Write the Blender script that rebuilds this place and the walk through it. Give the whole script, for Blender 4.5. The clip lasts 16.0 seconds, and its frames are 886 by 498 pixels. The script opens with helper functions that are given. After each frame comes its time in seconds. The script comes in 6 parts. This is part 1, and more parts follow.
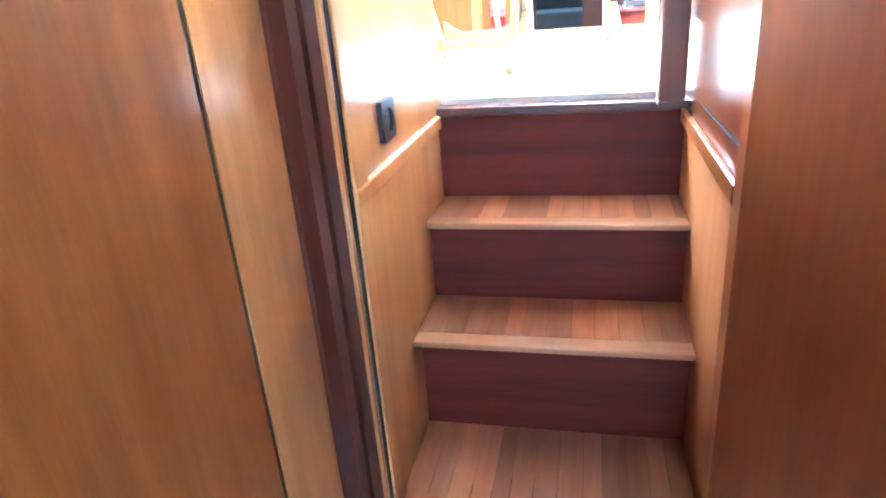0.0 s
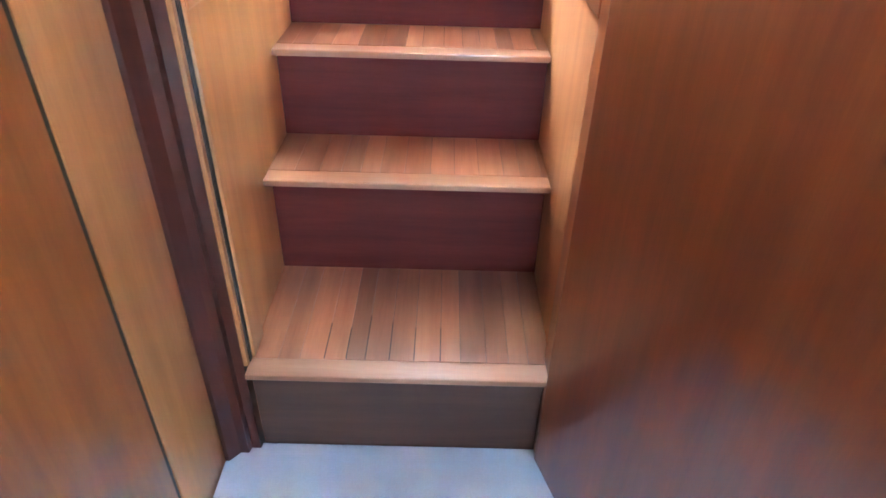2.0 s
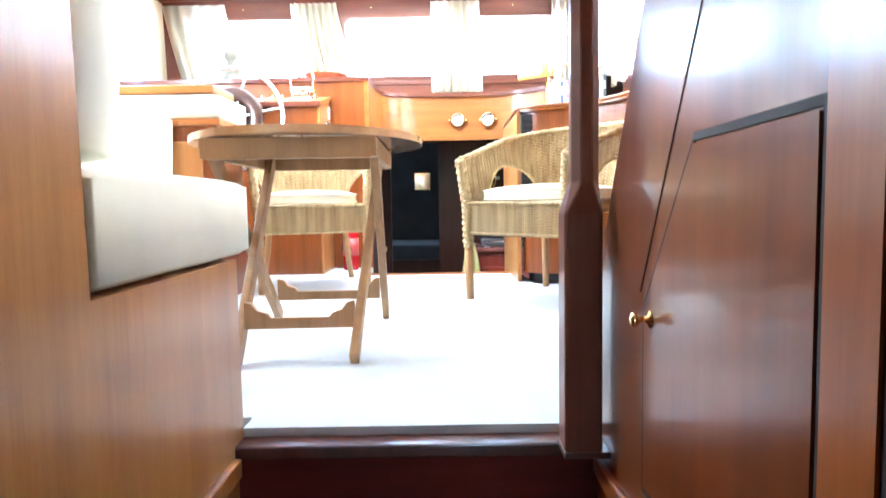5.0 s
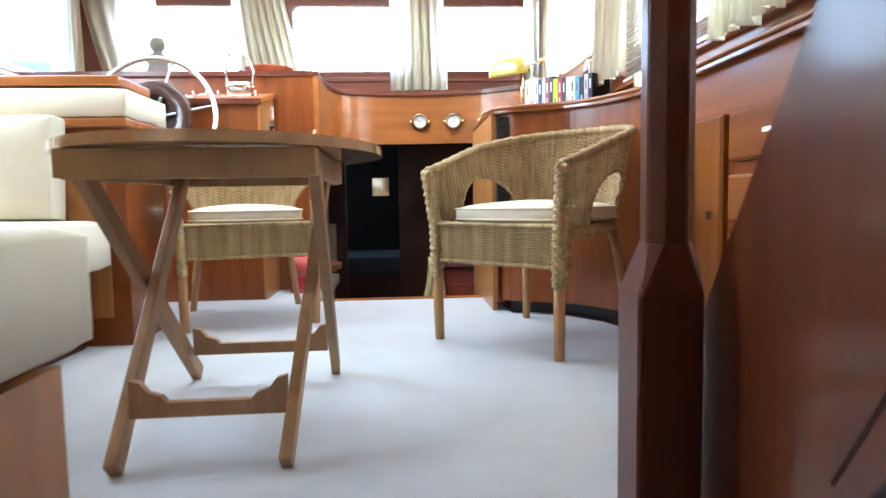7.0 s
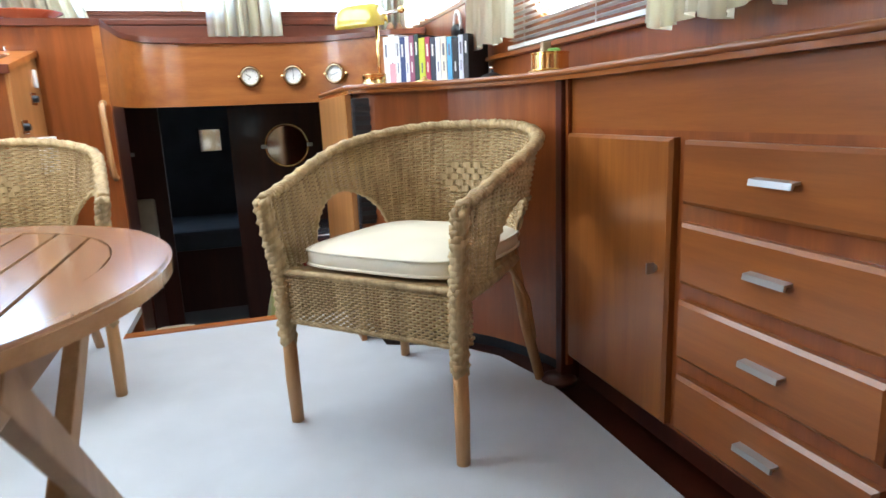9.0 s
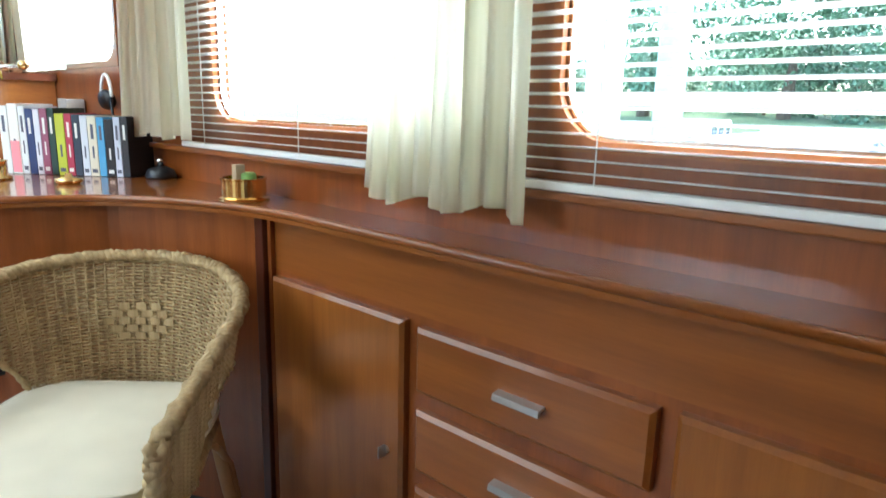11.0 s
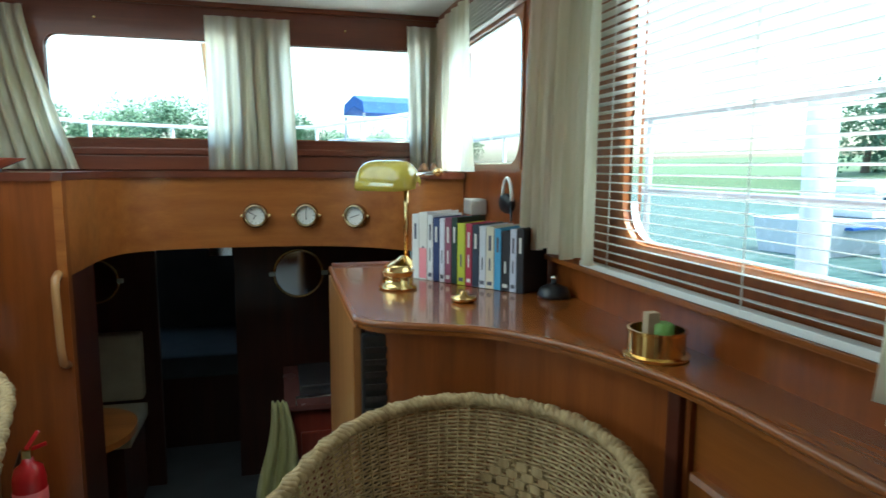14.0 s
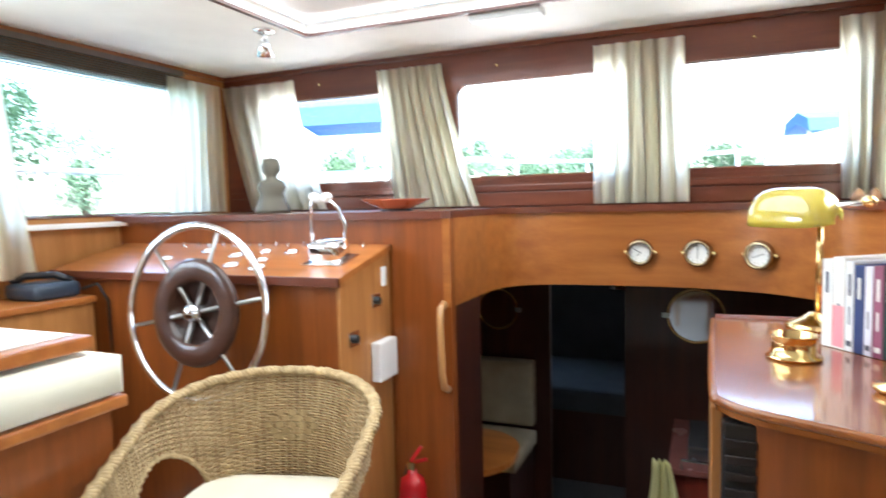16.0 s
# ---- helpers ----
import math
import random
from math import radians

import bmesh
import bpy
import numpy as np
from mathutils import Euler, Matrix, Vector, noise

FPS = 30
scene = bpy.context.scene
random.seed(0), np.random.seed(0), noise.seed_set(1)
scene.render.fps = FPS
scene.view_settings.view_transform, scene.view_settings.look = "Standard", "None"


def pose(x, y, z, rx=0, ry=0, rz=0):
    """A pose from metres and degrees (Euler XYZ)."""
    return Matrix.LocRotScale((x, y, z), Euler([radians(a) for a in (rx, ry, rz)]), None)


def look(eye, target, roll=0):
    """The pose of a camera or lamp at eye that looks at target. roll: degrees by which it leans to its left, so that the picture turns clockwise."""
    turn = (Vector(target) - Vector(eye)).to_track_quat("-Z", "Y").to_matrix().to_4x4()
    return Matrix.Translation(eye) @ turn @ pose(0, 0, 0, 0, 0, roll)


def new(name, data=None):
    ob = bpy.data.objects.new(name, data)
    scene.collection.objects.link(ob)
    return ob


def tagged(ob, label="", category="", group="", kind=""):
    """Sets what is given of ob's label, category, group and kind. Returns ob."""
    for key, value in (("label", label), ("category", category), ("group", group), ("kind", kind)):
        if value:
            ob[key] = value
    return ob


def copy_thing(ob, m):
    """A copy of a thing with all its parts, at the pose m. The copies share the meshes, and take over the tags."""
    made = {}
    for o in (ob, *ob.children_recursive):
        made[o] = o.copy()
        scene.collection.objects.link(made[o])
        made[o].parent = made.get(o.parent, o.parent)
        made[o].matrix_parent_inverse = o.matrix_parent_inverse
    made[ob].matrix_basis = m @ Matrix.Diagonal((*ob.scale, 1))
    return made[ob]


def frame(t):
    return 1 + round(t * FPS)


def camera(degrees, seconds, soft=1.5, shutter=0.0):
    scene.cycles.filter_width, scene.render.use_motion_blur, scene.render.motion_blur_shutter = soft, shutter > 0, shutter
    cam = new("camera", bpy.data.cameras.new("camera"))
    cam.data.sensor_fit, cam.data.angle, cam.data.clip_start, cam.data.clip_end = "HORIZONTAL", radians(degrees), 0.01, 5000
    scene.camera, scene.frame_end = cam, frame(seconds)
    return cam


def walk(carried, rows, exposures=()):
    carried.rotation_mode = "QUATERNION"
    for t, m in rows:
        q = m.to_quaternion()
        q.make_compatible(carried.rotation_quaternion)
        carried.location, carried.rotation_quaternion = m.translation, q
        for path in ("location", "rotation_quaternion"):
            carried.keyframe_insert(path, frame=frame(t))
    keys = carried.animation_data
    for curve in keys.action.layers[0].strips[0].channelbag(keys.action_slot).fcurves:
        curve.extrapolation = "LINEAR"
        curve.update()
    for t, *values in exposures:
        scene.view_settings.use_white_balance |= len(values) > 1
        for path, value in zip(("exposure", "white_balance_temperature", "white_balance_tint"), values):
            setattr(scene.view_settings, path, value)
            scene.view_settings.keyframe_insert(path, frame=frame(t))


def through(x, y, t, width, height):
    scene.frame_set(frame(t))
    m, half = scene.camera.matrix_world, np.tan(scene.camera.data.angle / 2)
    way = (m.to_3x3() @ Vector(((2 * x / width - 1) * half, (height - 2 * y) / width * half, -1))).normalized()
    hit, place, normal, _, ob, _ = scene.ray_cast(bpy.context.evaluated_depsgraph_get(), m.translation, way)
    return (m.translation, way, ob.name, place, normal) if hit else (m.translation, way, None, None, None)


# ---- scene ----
cam = camera(70.0, 16.0, soft=1.5, shutter=0.4)
PATH = [
    (0, (0.009, -0.009, 0.296), (-0.441, 1.785, -0.463), -4.6),
    (0.5, (0.008, 0.001, 0.275), (-0.312, 1.765, -0.613), -4.3),
    (1, (-0.005, 0.003, 0.253), (-0.218, 1.73, -0.733), -3.2),
    (1.5, (-0.008, 0.001, 0.211), (-0.119, 1.657, -0.904), -2.1),
    (2, (-0.005, 0.023, 0.196), (0.005, 1.667, -0.943), 1.7),
    (2.5, (0.002, 0.151, 0.231), (0.047, 1.894, -0.75), 2.0),
    (3, (0.006, 0.295, 0.266), (0.034, 2.129, -0.533), -0.6),
    (3.5, (-0.006, 0.459, 0.294), (-0.016, 2.321, -0.436), -0.9),
    (4, (-0.029, 0.57, 0.341), (-0.014, 2.502, -0.175), -0.7),
    (4.5, (-0.022, 0.606, 0.389), (-0.022, 2.578, 0.052), -1.5),
    (5, (-0.026, 0.618, 0.43), (-0.035, 2.612, 0.275), -1.0),
    (5.2, (-0.027, 0.622, 0.44), (-0.033, 2.618, 0.318), -0.5),
    (7.3, (-0.046, 1.226, 0.53), (0.119, 3.212, 0.352), -2.1),
    (7.5, (-0.044, 1.305, 0.583), (0.149, 3.268, 0.249), -3.0),
    (8, (-0.035, 1.414, 0.63), (0.298, 3.348, 0.246), -1.3),
    (8.5, (0.014, 1.591, 0.688), (0.524, 3.491, 0.328), -1.2),
    (9, (0.017, 1.723, 0.793), (0.579, 3.595, 0.369), -2.4),
    (9.5, (0.048, 1.847, 0.84), (0.867, 3.615, 0.392), -1.6),
    (10, (0.054, 1.879, 0.964), (1.349, 3.33, 0.496), 2.2),
    (10.2, (0.05, 1.914, 0.996), (1.475, 3.223, 0.49), 2.5),
    (12.3, (0.056, 2.112, 1.25), (1.473, 3.502, 1.002), -0.9),
    (12.5, (0.052, 2.137, 1.254), (1.389, 3.607, 1.031), -0.9),
    (13, (0.101, 2.205, 1.251), (1.208, 3.854, 1.015), -0.5),
    (13.5, (0.167, 2.289, 1.247), (0.933, 4.115, 0.97), -0.5),
    (14, (0.181, 2.39, 1.24), (0.68, 4.31, 0.984), 0.3),
    (14.5, (0.166, 2.497, 1.237), (0.502, 4.444, 0.924), 0.6),
    (15, (0.225, 2.61, 1.247), (0.153, 4.583, 0.929), -1.6),
    (15.5, (0.289, 2.663, 1.246), (-0.145, 4.596, 0.97), -0.6),
    (16, (0.336, 2.636, 1.25), (-0.434, 4.475, 1.1), -1.4),
]
EXPOSURES = [(0, 8.4, 4950, 0), (1.5, 8.5, 4950, 0), (3, 8.5, 4950, 0), (3.8, 7.8, 5250, 2), (4.4, 6.7, 5550, 3), (5, 5.8, 5750, 6), (7.5, 4.25, 6050, 8), (9, 4.1, 6100, 8), (9.5, 4.1, 6100, 8), (10, 4.4, 6100, 10), (12.3, 2.55, 5800, -10), (14, 2.55, 5900, -10), (14.8, 3.2, 6200, 0), (15.5, 3.7, 6250, 8), (16, 3.85, 6300, 8)]
walk(cam, [(t, look(eye, target, roll)) for t, eye, target, roll in PATH], EXPOSURES)

# ---- world, sun, exposure ----
world = bpy.data.worlds.new("sky")
scene.world = world
world.use_nodes = True
wn = world.node_tree
sky = wn.nodes.new("ShaderNodeTexSky")
sky.sky_type, sky.sun_disc = "NISHITA", False
sky.sun_elevation, sky.sun_rotation = radians(66), radians(114)
sky.air_density, sky.dust_density, sky.ozone_density = 1.0, 3.5, 1.0
wbg = next(n for n in wn.nodes if n.type == "BACKGROUND")
wbg.inputs["Strength"].default_value = 0.15
wn.links.new(sky.outputs[0], wbg.inputs["Color"])
sun = new("sun", bpy.data.lights.new("sun", "SUN"))
sun.data.energy, sun.data.angle, sun.data.color = 1.0, radians(12), (1.0, 0.95, 0.88)
sun.matrix_world = look((2.0, -0.9, 5.0), (0, 0, 0))
# area lamps: daylight at the roof hatch, plus fill added at unseen port and aft windows
def daylight(name, m, sx, sy, watts):
    ob = new(name, bpy.data.lights.new(name, "AREA"))
    ob.data.shape, ob.data.size, ob.data.size_y, ob.data.energy = "RECTANGLE", sx, sy, watts
    ob.data.color = (0.90, 0.96, 1.0)
    ob.matrix_world = m
    return ob


daylight("hatch_daylight", look((-0.515, 4.125, 1.985), (-0.515, 4.126, 0)), 1.34, 1.52, 2.5)
# added fill: brightens the port side from a window never in view
daylight("port_window_daylight", look((-2.13, 3.27, 1.52), (0, 3.5, 0.9)), 1.25, 0.60, 1.5)
# added fill behind the start of the walk, source unseen
daylight("cabin_window_daylight", look((0.21, -1.63, 0.6), (0.21, 0, 0.3)), 0.40, 0.28, 0.006)

# ---- materials ----
def mat(name):
    m = bpy.data.materials.new(name)
    m.use_nodes = True
    nt = m.node_tree
    return m, nt, next(n for n in nt.nodes if n.type == "BSDF_PRINCIPLED")


def node(nt, kind, **kw):
    n = nt.nodes.new(kind)
    for k, v in kw.items():
        n.inputs[k.replace("_", " ")].default_value = v
    return n


def coords(nt, scale, rot=(0, 0, 0)):
    tc = nt.nodes.new("ShaderNodeTexCoord")
    mp = nt.nodes.new("ShaderNodeMapping")
    mp.inputs["Scale"].default_value = scale
    mp.inputs["Rotation"].default_value = rot
    nt.links.new(tc.outputs["Object"], mp.inputs["Vector"])
    return mp.outputs[0]


def ramp(nt, fac, stops):
    r = nt.nodes.new("ShaderNodeValToRGB")
    e = r.color_ramp.elements
    while len(e) < len(stops):
        e.new(0.5)
    for q, (pos, c) in zip(e, stops):
        q.position, q.color = pos, (*c, 1)
    nt.links.new(fac, r.inputs[0])
    return r.outputs[0]


def mixc(nt, mode, fac, a, b):
    n = nt.nodes.new("ShaderNodeMix")
    n.data_type, n.blend_type = "RGBA", mode
    if isinstance(fac, float):
        n.inputs[0].default_value = fac
    else:
        nt.links.new(fac, n.inputs[0])
    for sock, v in ((n.inputs[6], a), (n.inputs[7], b)):
        if isinstance(v, tuple):
            sock.default_value = (*v, 1)
        else:
            nt.links.new(v, sock)
    return n.outputs[2]


def bump(nt, bsdf, height, strength, distance=0.002):
    b = node(nt, "ShaderNodeBump", Strength=strength, Distance=distance)
    nt.links.new(height, b.inputs["Height"])
    nt.links.new(b.outputs[0], bsdf.inputs["Normal"])


def wood(name, dark, light, grain="z", rough=0.27, coat=0.35, vary=0.0, scale=1.0, spec=0.38):
    """Varnished timber: broad figure, fine pores along the grain, slow tone shifts."""
    m, nt, b = mat(name)
    k = {"x": (0.9, 14, 14), "y": (14, 0.9, 14), "z": (14, 14, 0.9)}[grain]
    v = coords(nt, tuple(q * scale for q in k))
    f = node(nt, "ShaderNodeTexNoise", Scale=1.3, Detail=7.0, Roughness=0.62, Distortion=0.2)
    nt.links.new(v, f.inputs["Vector"])
    col = ramp(nt, f.outputs[0], [(0.28, dark), (0.72, light)])
    p = node(nt, "ShaderNodeTexNoise", Scale=16.0, Detail=4.0, Roughness=0.7)
    nt.links.new(v, p.inputs["Vector"])
    col = mixc(nt, "MULTIPLY", 0.2, col, ramp(nt, p.outputs[0], [(0.35, (0.62, 0.55, 0.5)), (0.6, (1, 1, 1))]))
    big = node(nt, "ShaderNodeTexNoise", Scale=2.1, Detail=1.0, Roughness=0.4)
    nt.links.new(coords(nt, (1, 1, 0.6)), big.inputs["Vector"])
    col = mixc(nt, "MIX", big.outputs[0], mixc(nt, "MULTIPLY", 1.0, col, (0.72, 0.66, 0.62)), mixc(nt, "MULTIPLY", 1.0, col, (1.12, 1.12, 1.1)))
    if vary:
        oi = nt.nodes.new("ShaderNodeObjectInfo")
        col = mixc(nt, "MULTIPLY", vary, col, ramp(nt, oi.outputs["Random"], [(0, (0.45, 0.4, 0.38)), (0.5, (0.95, 0.9, 0.85)), (1, (1.5, 1.35, 1.2))]))
    nt.links.new(col, b.inputs["Base Color"])
    b.inputs["Roughness"].default_value = rough + 0.04
    b.inputs["Specular IOR Level"].default_value = spec
    b.inputs["Coat Weight"].default_value = coat
    b.inputs["Coat Roughness"].default_value = 0.12
    bump(nt, b, p.outputs[0], 0.07, 0.0005)
    return m


def plain(name, color, rough=0.5, metal=0.0, grain=90.0, depth=0.12, tone=0.18, coat=0.0, sheen=0.0):
    """A painted, metal or cloth surface with fine relief and slow tone shifts."""
    m, nt, b = mat(name)
    n = node(nt, "ShaderNodeTexNoise", Scale=grain, Detail=4.0)
    nt.links.new(coords(nt, (1, 1, 1)), n.inputs["Vector"])
    g = node(nt, "ShaderNodeTexNoise", Scale=5.0, Detail=3.0)
    nt.links.new(coords(nt, (1, 1, 1)), g.inputs["Vector"])
    lo = tuple(c * (1 - tone) for c in color)
    hi = tuple(min(1, c * (1 + tone)) for c in color)
    nt.links.new(ramp(nt, g.outputs[0], [(0.3, lo), (0.7, hi)]), b.inputs["Base Color"])
    rr = nt.nodes.new("ShaderNodeMapRange")
    rr.inputs["To Min"].default_value, rr.inputs["To Max"].default_value = max(0.02, rough - 0.06), min(1, rough + 0.08)
    nt.links.new(g.outputs[0], rr.inputs["Value"])
    nt.links.new(rr.outputs[0], b.inputs["Roughness"])
    b.inputs["Metallic"].default_value = metal
    b.inputs["Coat Weight"].default_value = coat
    b.inputs["Sheen Weight"].default_value = sheen
    if depth:
        bump(nt, b, n.outputs[0], depth, 0.001)
    return m


def cloth(name, color, through=0.4, stripe=None):
    m, nt, b = mat(name)
    out = next(n for n in nt.nodes if n.type == "OUTPUT_MATERIAL")
    n = node(nt, "ShaderNodeTexNoise", Scale=260.0, Detail=3.0)
    nt.links.new(coords(nt, (1, 1, 0.25)), n.inputs["Vector"])
    g = node(nt, "ShaderNodeTexNoise", Scale=9.0, Detail=2.0)
    nt.links.new(coords(nt, (3, 3, 0.15)), g.inputs["Vector"])
    col = ramp(nt, g.outputs[0], [(0.35, tuple(c * 0.86 for c in color)), (0.65, stripe or color)])
    nt.links.new(col, b.inputs["Base Color"])
    b.inputs["Roughness"].default_value = 0.85
    b.inputs["Sheen Weight"].default_value = 0.2
    bump(nt, b, n.outputs[0], 0.25, 0.001)
    t = nt.nodes.new("ShaderNodeBsdfTranslucent")
    nt.links.new(col, t.inputs[0])
    mx = nt.nodes.new("ShaderNodeMixShader")
    mx.inputs[0].default_value = through
    nt.links.new(b.outputs[0], mx.inputs[1])
    nt.links.new(t.outputs[0], mx.inputs[2])
    nt.links.new(mx.outputs[0], out.inputs[0])
    return m


def carpet(name, color):
    m, nt, b = mat(name)
    n = node(nt, "ShaderNodeTexNoise", Scale=420.0, Detail=3.0)
    nt.links.new(coords(nt, (1, 1, 1)), n.inputs["Vector"])
    g = node(nt, "ShaderNodeTexNoise", Scale=3.5, Detail=5.0, Roughness=0.6)
    nt.links.new(coords(nt, (1, 1, 1)), g.inputs["Vector"])
    c = ramp(nt, g.outputs[0], [(0.3, tuple(q * 0.86 for q in color)), (0.7, color)])
    c = mixc(nt, "MULTIPLY", 0.5, c, ramp(nt, n.outputs[0], [(0.3, (0.75, 0.75, 0.74)), (0.7, (1, 1, 1))]))
    nt.links.new(c, b.inputs["Base Color"])
    b.inputs["Roughness"].default_value = 0.95
    b.inputs["Sheen Weight"].default_value = 0.25
    bump(nt, b, n.outputs[0], 0.6, 0.003)
    return m


def glass(name, color=(0.96, 0.99, 0.98)):
    m, nt, b = mat(name)
    b.inputs["Base Color"].default_value = (*color, 1)
    b.inputs["Roughness"].default_value = 0.0
    b.inputs["Transmission Weight"].default_value = 1.0
    b.inputs["IOR"].default_value = 1.1
    return m


TEAK_L = wood("orange_teak_panel", (0.36, 0.145, 0.040), (0.54, 0.25, 0.082), "z")
TEAK_D = wood("red_teak_panel", (0.19, 0.046, 0.009), (0.32, 0.090, 0.018), "z")
TEAK_Y = wood("teak_along", (0.215, 0.060, 0.011), (0.345, 0.110, 0.021), "y")
DOORWOOD = wood("cabinet_door_teak", (0.225, 0.066, 0.011), (0.37, 0.125, 0.022), "z")
TEAK_X = wood("teak_across", (0.32, 0.100, 0.022), (0.50, 0.185, 0.045), "x")
STAIRSIDE = wood("stair_side_teak", (0.26, 0.085, 0.022), (0.40, 0.15, 0.042), "z", rough=0.42, coat=0.12)
GLOSSY = wood("glossy_red_teak", (0.105, 0.023, 0.007), (0.19, 0.050, 0.014), "z", rough=0.24, coat=0.6)
next(n for n in GLOSSY.node_tree.nodes if n.type == "BSDF_PRINCIPLED").inputs["Coat Roughness"].default_value = 0.10
MAHOG = wood("mahogany_dark", (0.052, 0.010, 0.005), (0.10, 0.022, 0.010), "z", rough=0.3)
POSTWOOD = wood("post_mahogany", (0.085, 0.016, 0.006), (0.17, 0.040, 0.013), "z", rough=0.34, coat=0.35)
LEAFWOOD = wood("door_leaf_teak", (0.090, 0.016, 0.004), (0.175, 0.038, 0.008), "z", rough=0.24, coat=0.7)
PASSAGE = wood("passage_teak", (0.20, 0.056, 0.011), (0.33, 0.108, 0.024), "z", rough=0.24, coat=0.8)
MAHOG_X = wood("mahogany_across", (0.10, 0.022, 0.010), (0.18, 0.045, 0.018), "x", rough=0.34, coat=0.3)
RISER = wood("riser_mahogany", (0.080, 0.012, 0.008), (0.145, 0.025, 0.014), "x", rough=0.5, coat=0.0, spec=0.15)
DECK = wood("step_plank", (0.26, 0.10, 0.045), (0.42, 0.19, 0.09), "y", rough=0.34, coat=0.2, vary=0.7)
NOSE = wood("step_nosing_teak", (0.30, 0.13, 0.06), (0.44, 0.22, 0.11), "x", rough=0.38, coat=0.1)
OAK = wood("table_teak", (0.38, 0.21, 0.10), (0.56, 0.35, 0.19), "y", rough=0.16, coat=1.0)
OAK_Z = wood("table_leg_teak", (0.30, 0.17, 0.075), (0.46, 0.28, 0.14), "z", rough=0.45, coat=0.0)
RATTAN = wood("rattan_cane", (0.28, 0.19, 0.085), (0.62, 0.47, 0.25), "z", rough=0.55, coat=0.0, scale=3.0)
CANE = wood("peeled_cane_leg", (0.42, 0.22, 0.09), (0.58, 0.34, 0.15), "z", rough=0.45, coat=0.1)
CAULK = plain("dark_plank_joint", (0.035, 0.016, 0.010), rough=0.7)
CARPET = carpet("pale_carpet", (0.60, 0.64, 0.68))
CEIL = plain("off_white_headliner", (0.80, 0.78, 0.73), rough=0.7, grain=220, tone=0.04)
WHITE = plain("white_plastic", (0.82, 0.82, 0.80), rough=0.4, depth=0.0, tone=0.05)
CREAM = plain("cream_upholstery", (0.72, 0.67, 0.52), rough=0.85, grain=320, depth=0.35, sheen=0.2, tone=0.08)
CANVAS = plain("cream_canvas_cushion", (0.72, 0.66, 0.52), rough=0.9, grain=500, depth=0.4, tone=0.08)
BLACK = plain("black_plastic", (0.012, 0.013, 0.016), rough=0.35, depth=0.05)
RUBBER = plain("black_rubber_seal", (0.02, 0.012, 0.010), rough=0.8)
BRASS = plain("polished_brass", (0.86, 0.62, 0.27), rough=0.14, metal=1.0, depth=0.03, tone=0.06)
BRASS_D = plain("dull_brass", (0.46, 0.37, 0.23), rough=0.24, metal=1.0, depth=0.03, tone=0.1)
CHROME = plain("chrome", (0.82, 0.83, 0.85), rough=0.1, metal=1.0, depth=0.02, tone=0.04)
STEEL = plain("brushed_nickel", (0.46, 0.45, 0.43), rough=0.34, metal=1.0, depth=0.05)
DIAL = plain("dial_white", (0.85, 0.85, 0.83), rough=0.35, depth=0.0, tone=0.03)
GLASS = glass("window_glass")
CURTAIN = cloth("cream_curtain", (0.93, 0.91, 0.71), 0.88, (0.97, 0.96, 0.84))
COUNTER = wood("polished_counter_teak", (0.215, 0.060, 0.011), (0.345, 0.110, 0.021), "y", rough=0.22, coat=0.8)
next(n for n in COUNTER.node_tree.nodes if n.type == "BSDF_PRINCIPLED").inputs["Coat Roughness"].default_value = 0.09
# red mahogany with the galley's shade put into its colour
SHADOW_WOOD = wood("galley_wood_shade_tone", (0.034, 0.009, 0.006), (0.066, 0.018, 0.010), "z", rough=0.4)

# ---- building helpers ----
def box(bm, x0, x1, y0, y1, z0, z1, bevel=0.0):
    r = bmesh.ops.create_cube(bm, size=1.0)["verts"]
    bmesh.ops.transform(bm, verts=r, matrix=Matrix.Translation(((x0 + x1) / 2, (y0 + y1) / 2, (z0 + z1) / 2)) @ Matrix.Diagonal((x1 - x0, y1 - y0, z1 - z0, 1)))
    if bevel:
        es = list({e for v in r for e in v.link_edges})
        bmesh.ops.bevel(bm, geom=es, offset=bevel, segments=2, profile=0.6, affect="EDGES", clamp_overlap=True)
    return bm


def prism(bm, pts, axis, a, b):
    """A polygon of (u, v) drawn out along axis from a to b; u, v are the other two axes in order."""
    def at(u, v, w):
        return {"x": (w, u, v), "y": (u, w, v), "z": (u, v, w)}[axis]
    lo = [bm.verts.new(at(u, v, a)) for u, v in pts]
    hi = [bm.verts.new(at(u, v, b)) for u, v in pts]
    n = len(pts)
    bm.faces.new(lo)
    bm.faces.new(hi[::-1])
    for i in range(n):
        bm.faces.new((lo[i], hi[i], hi[(i + 1) % n], lo[(i + 1) % n]))
    bmesh.ops.recalc_face_normals(bm, faces=bm.faces)
    return bm


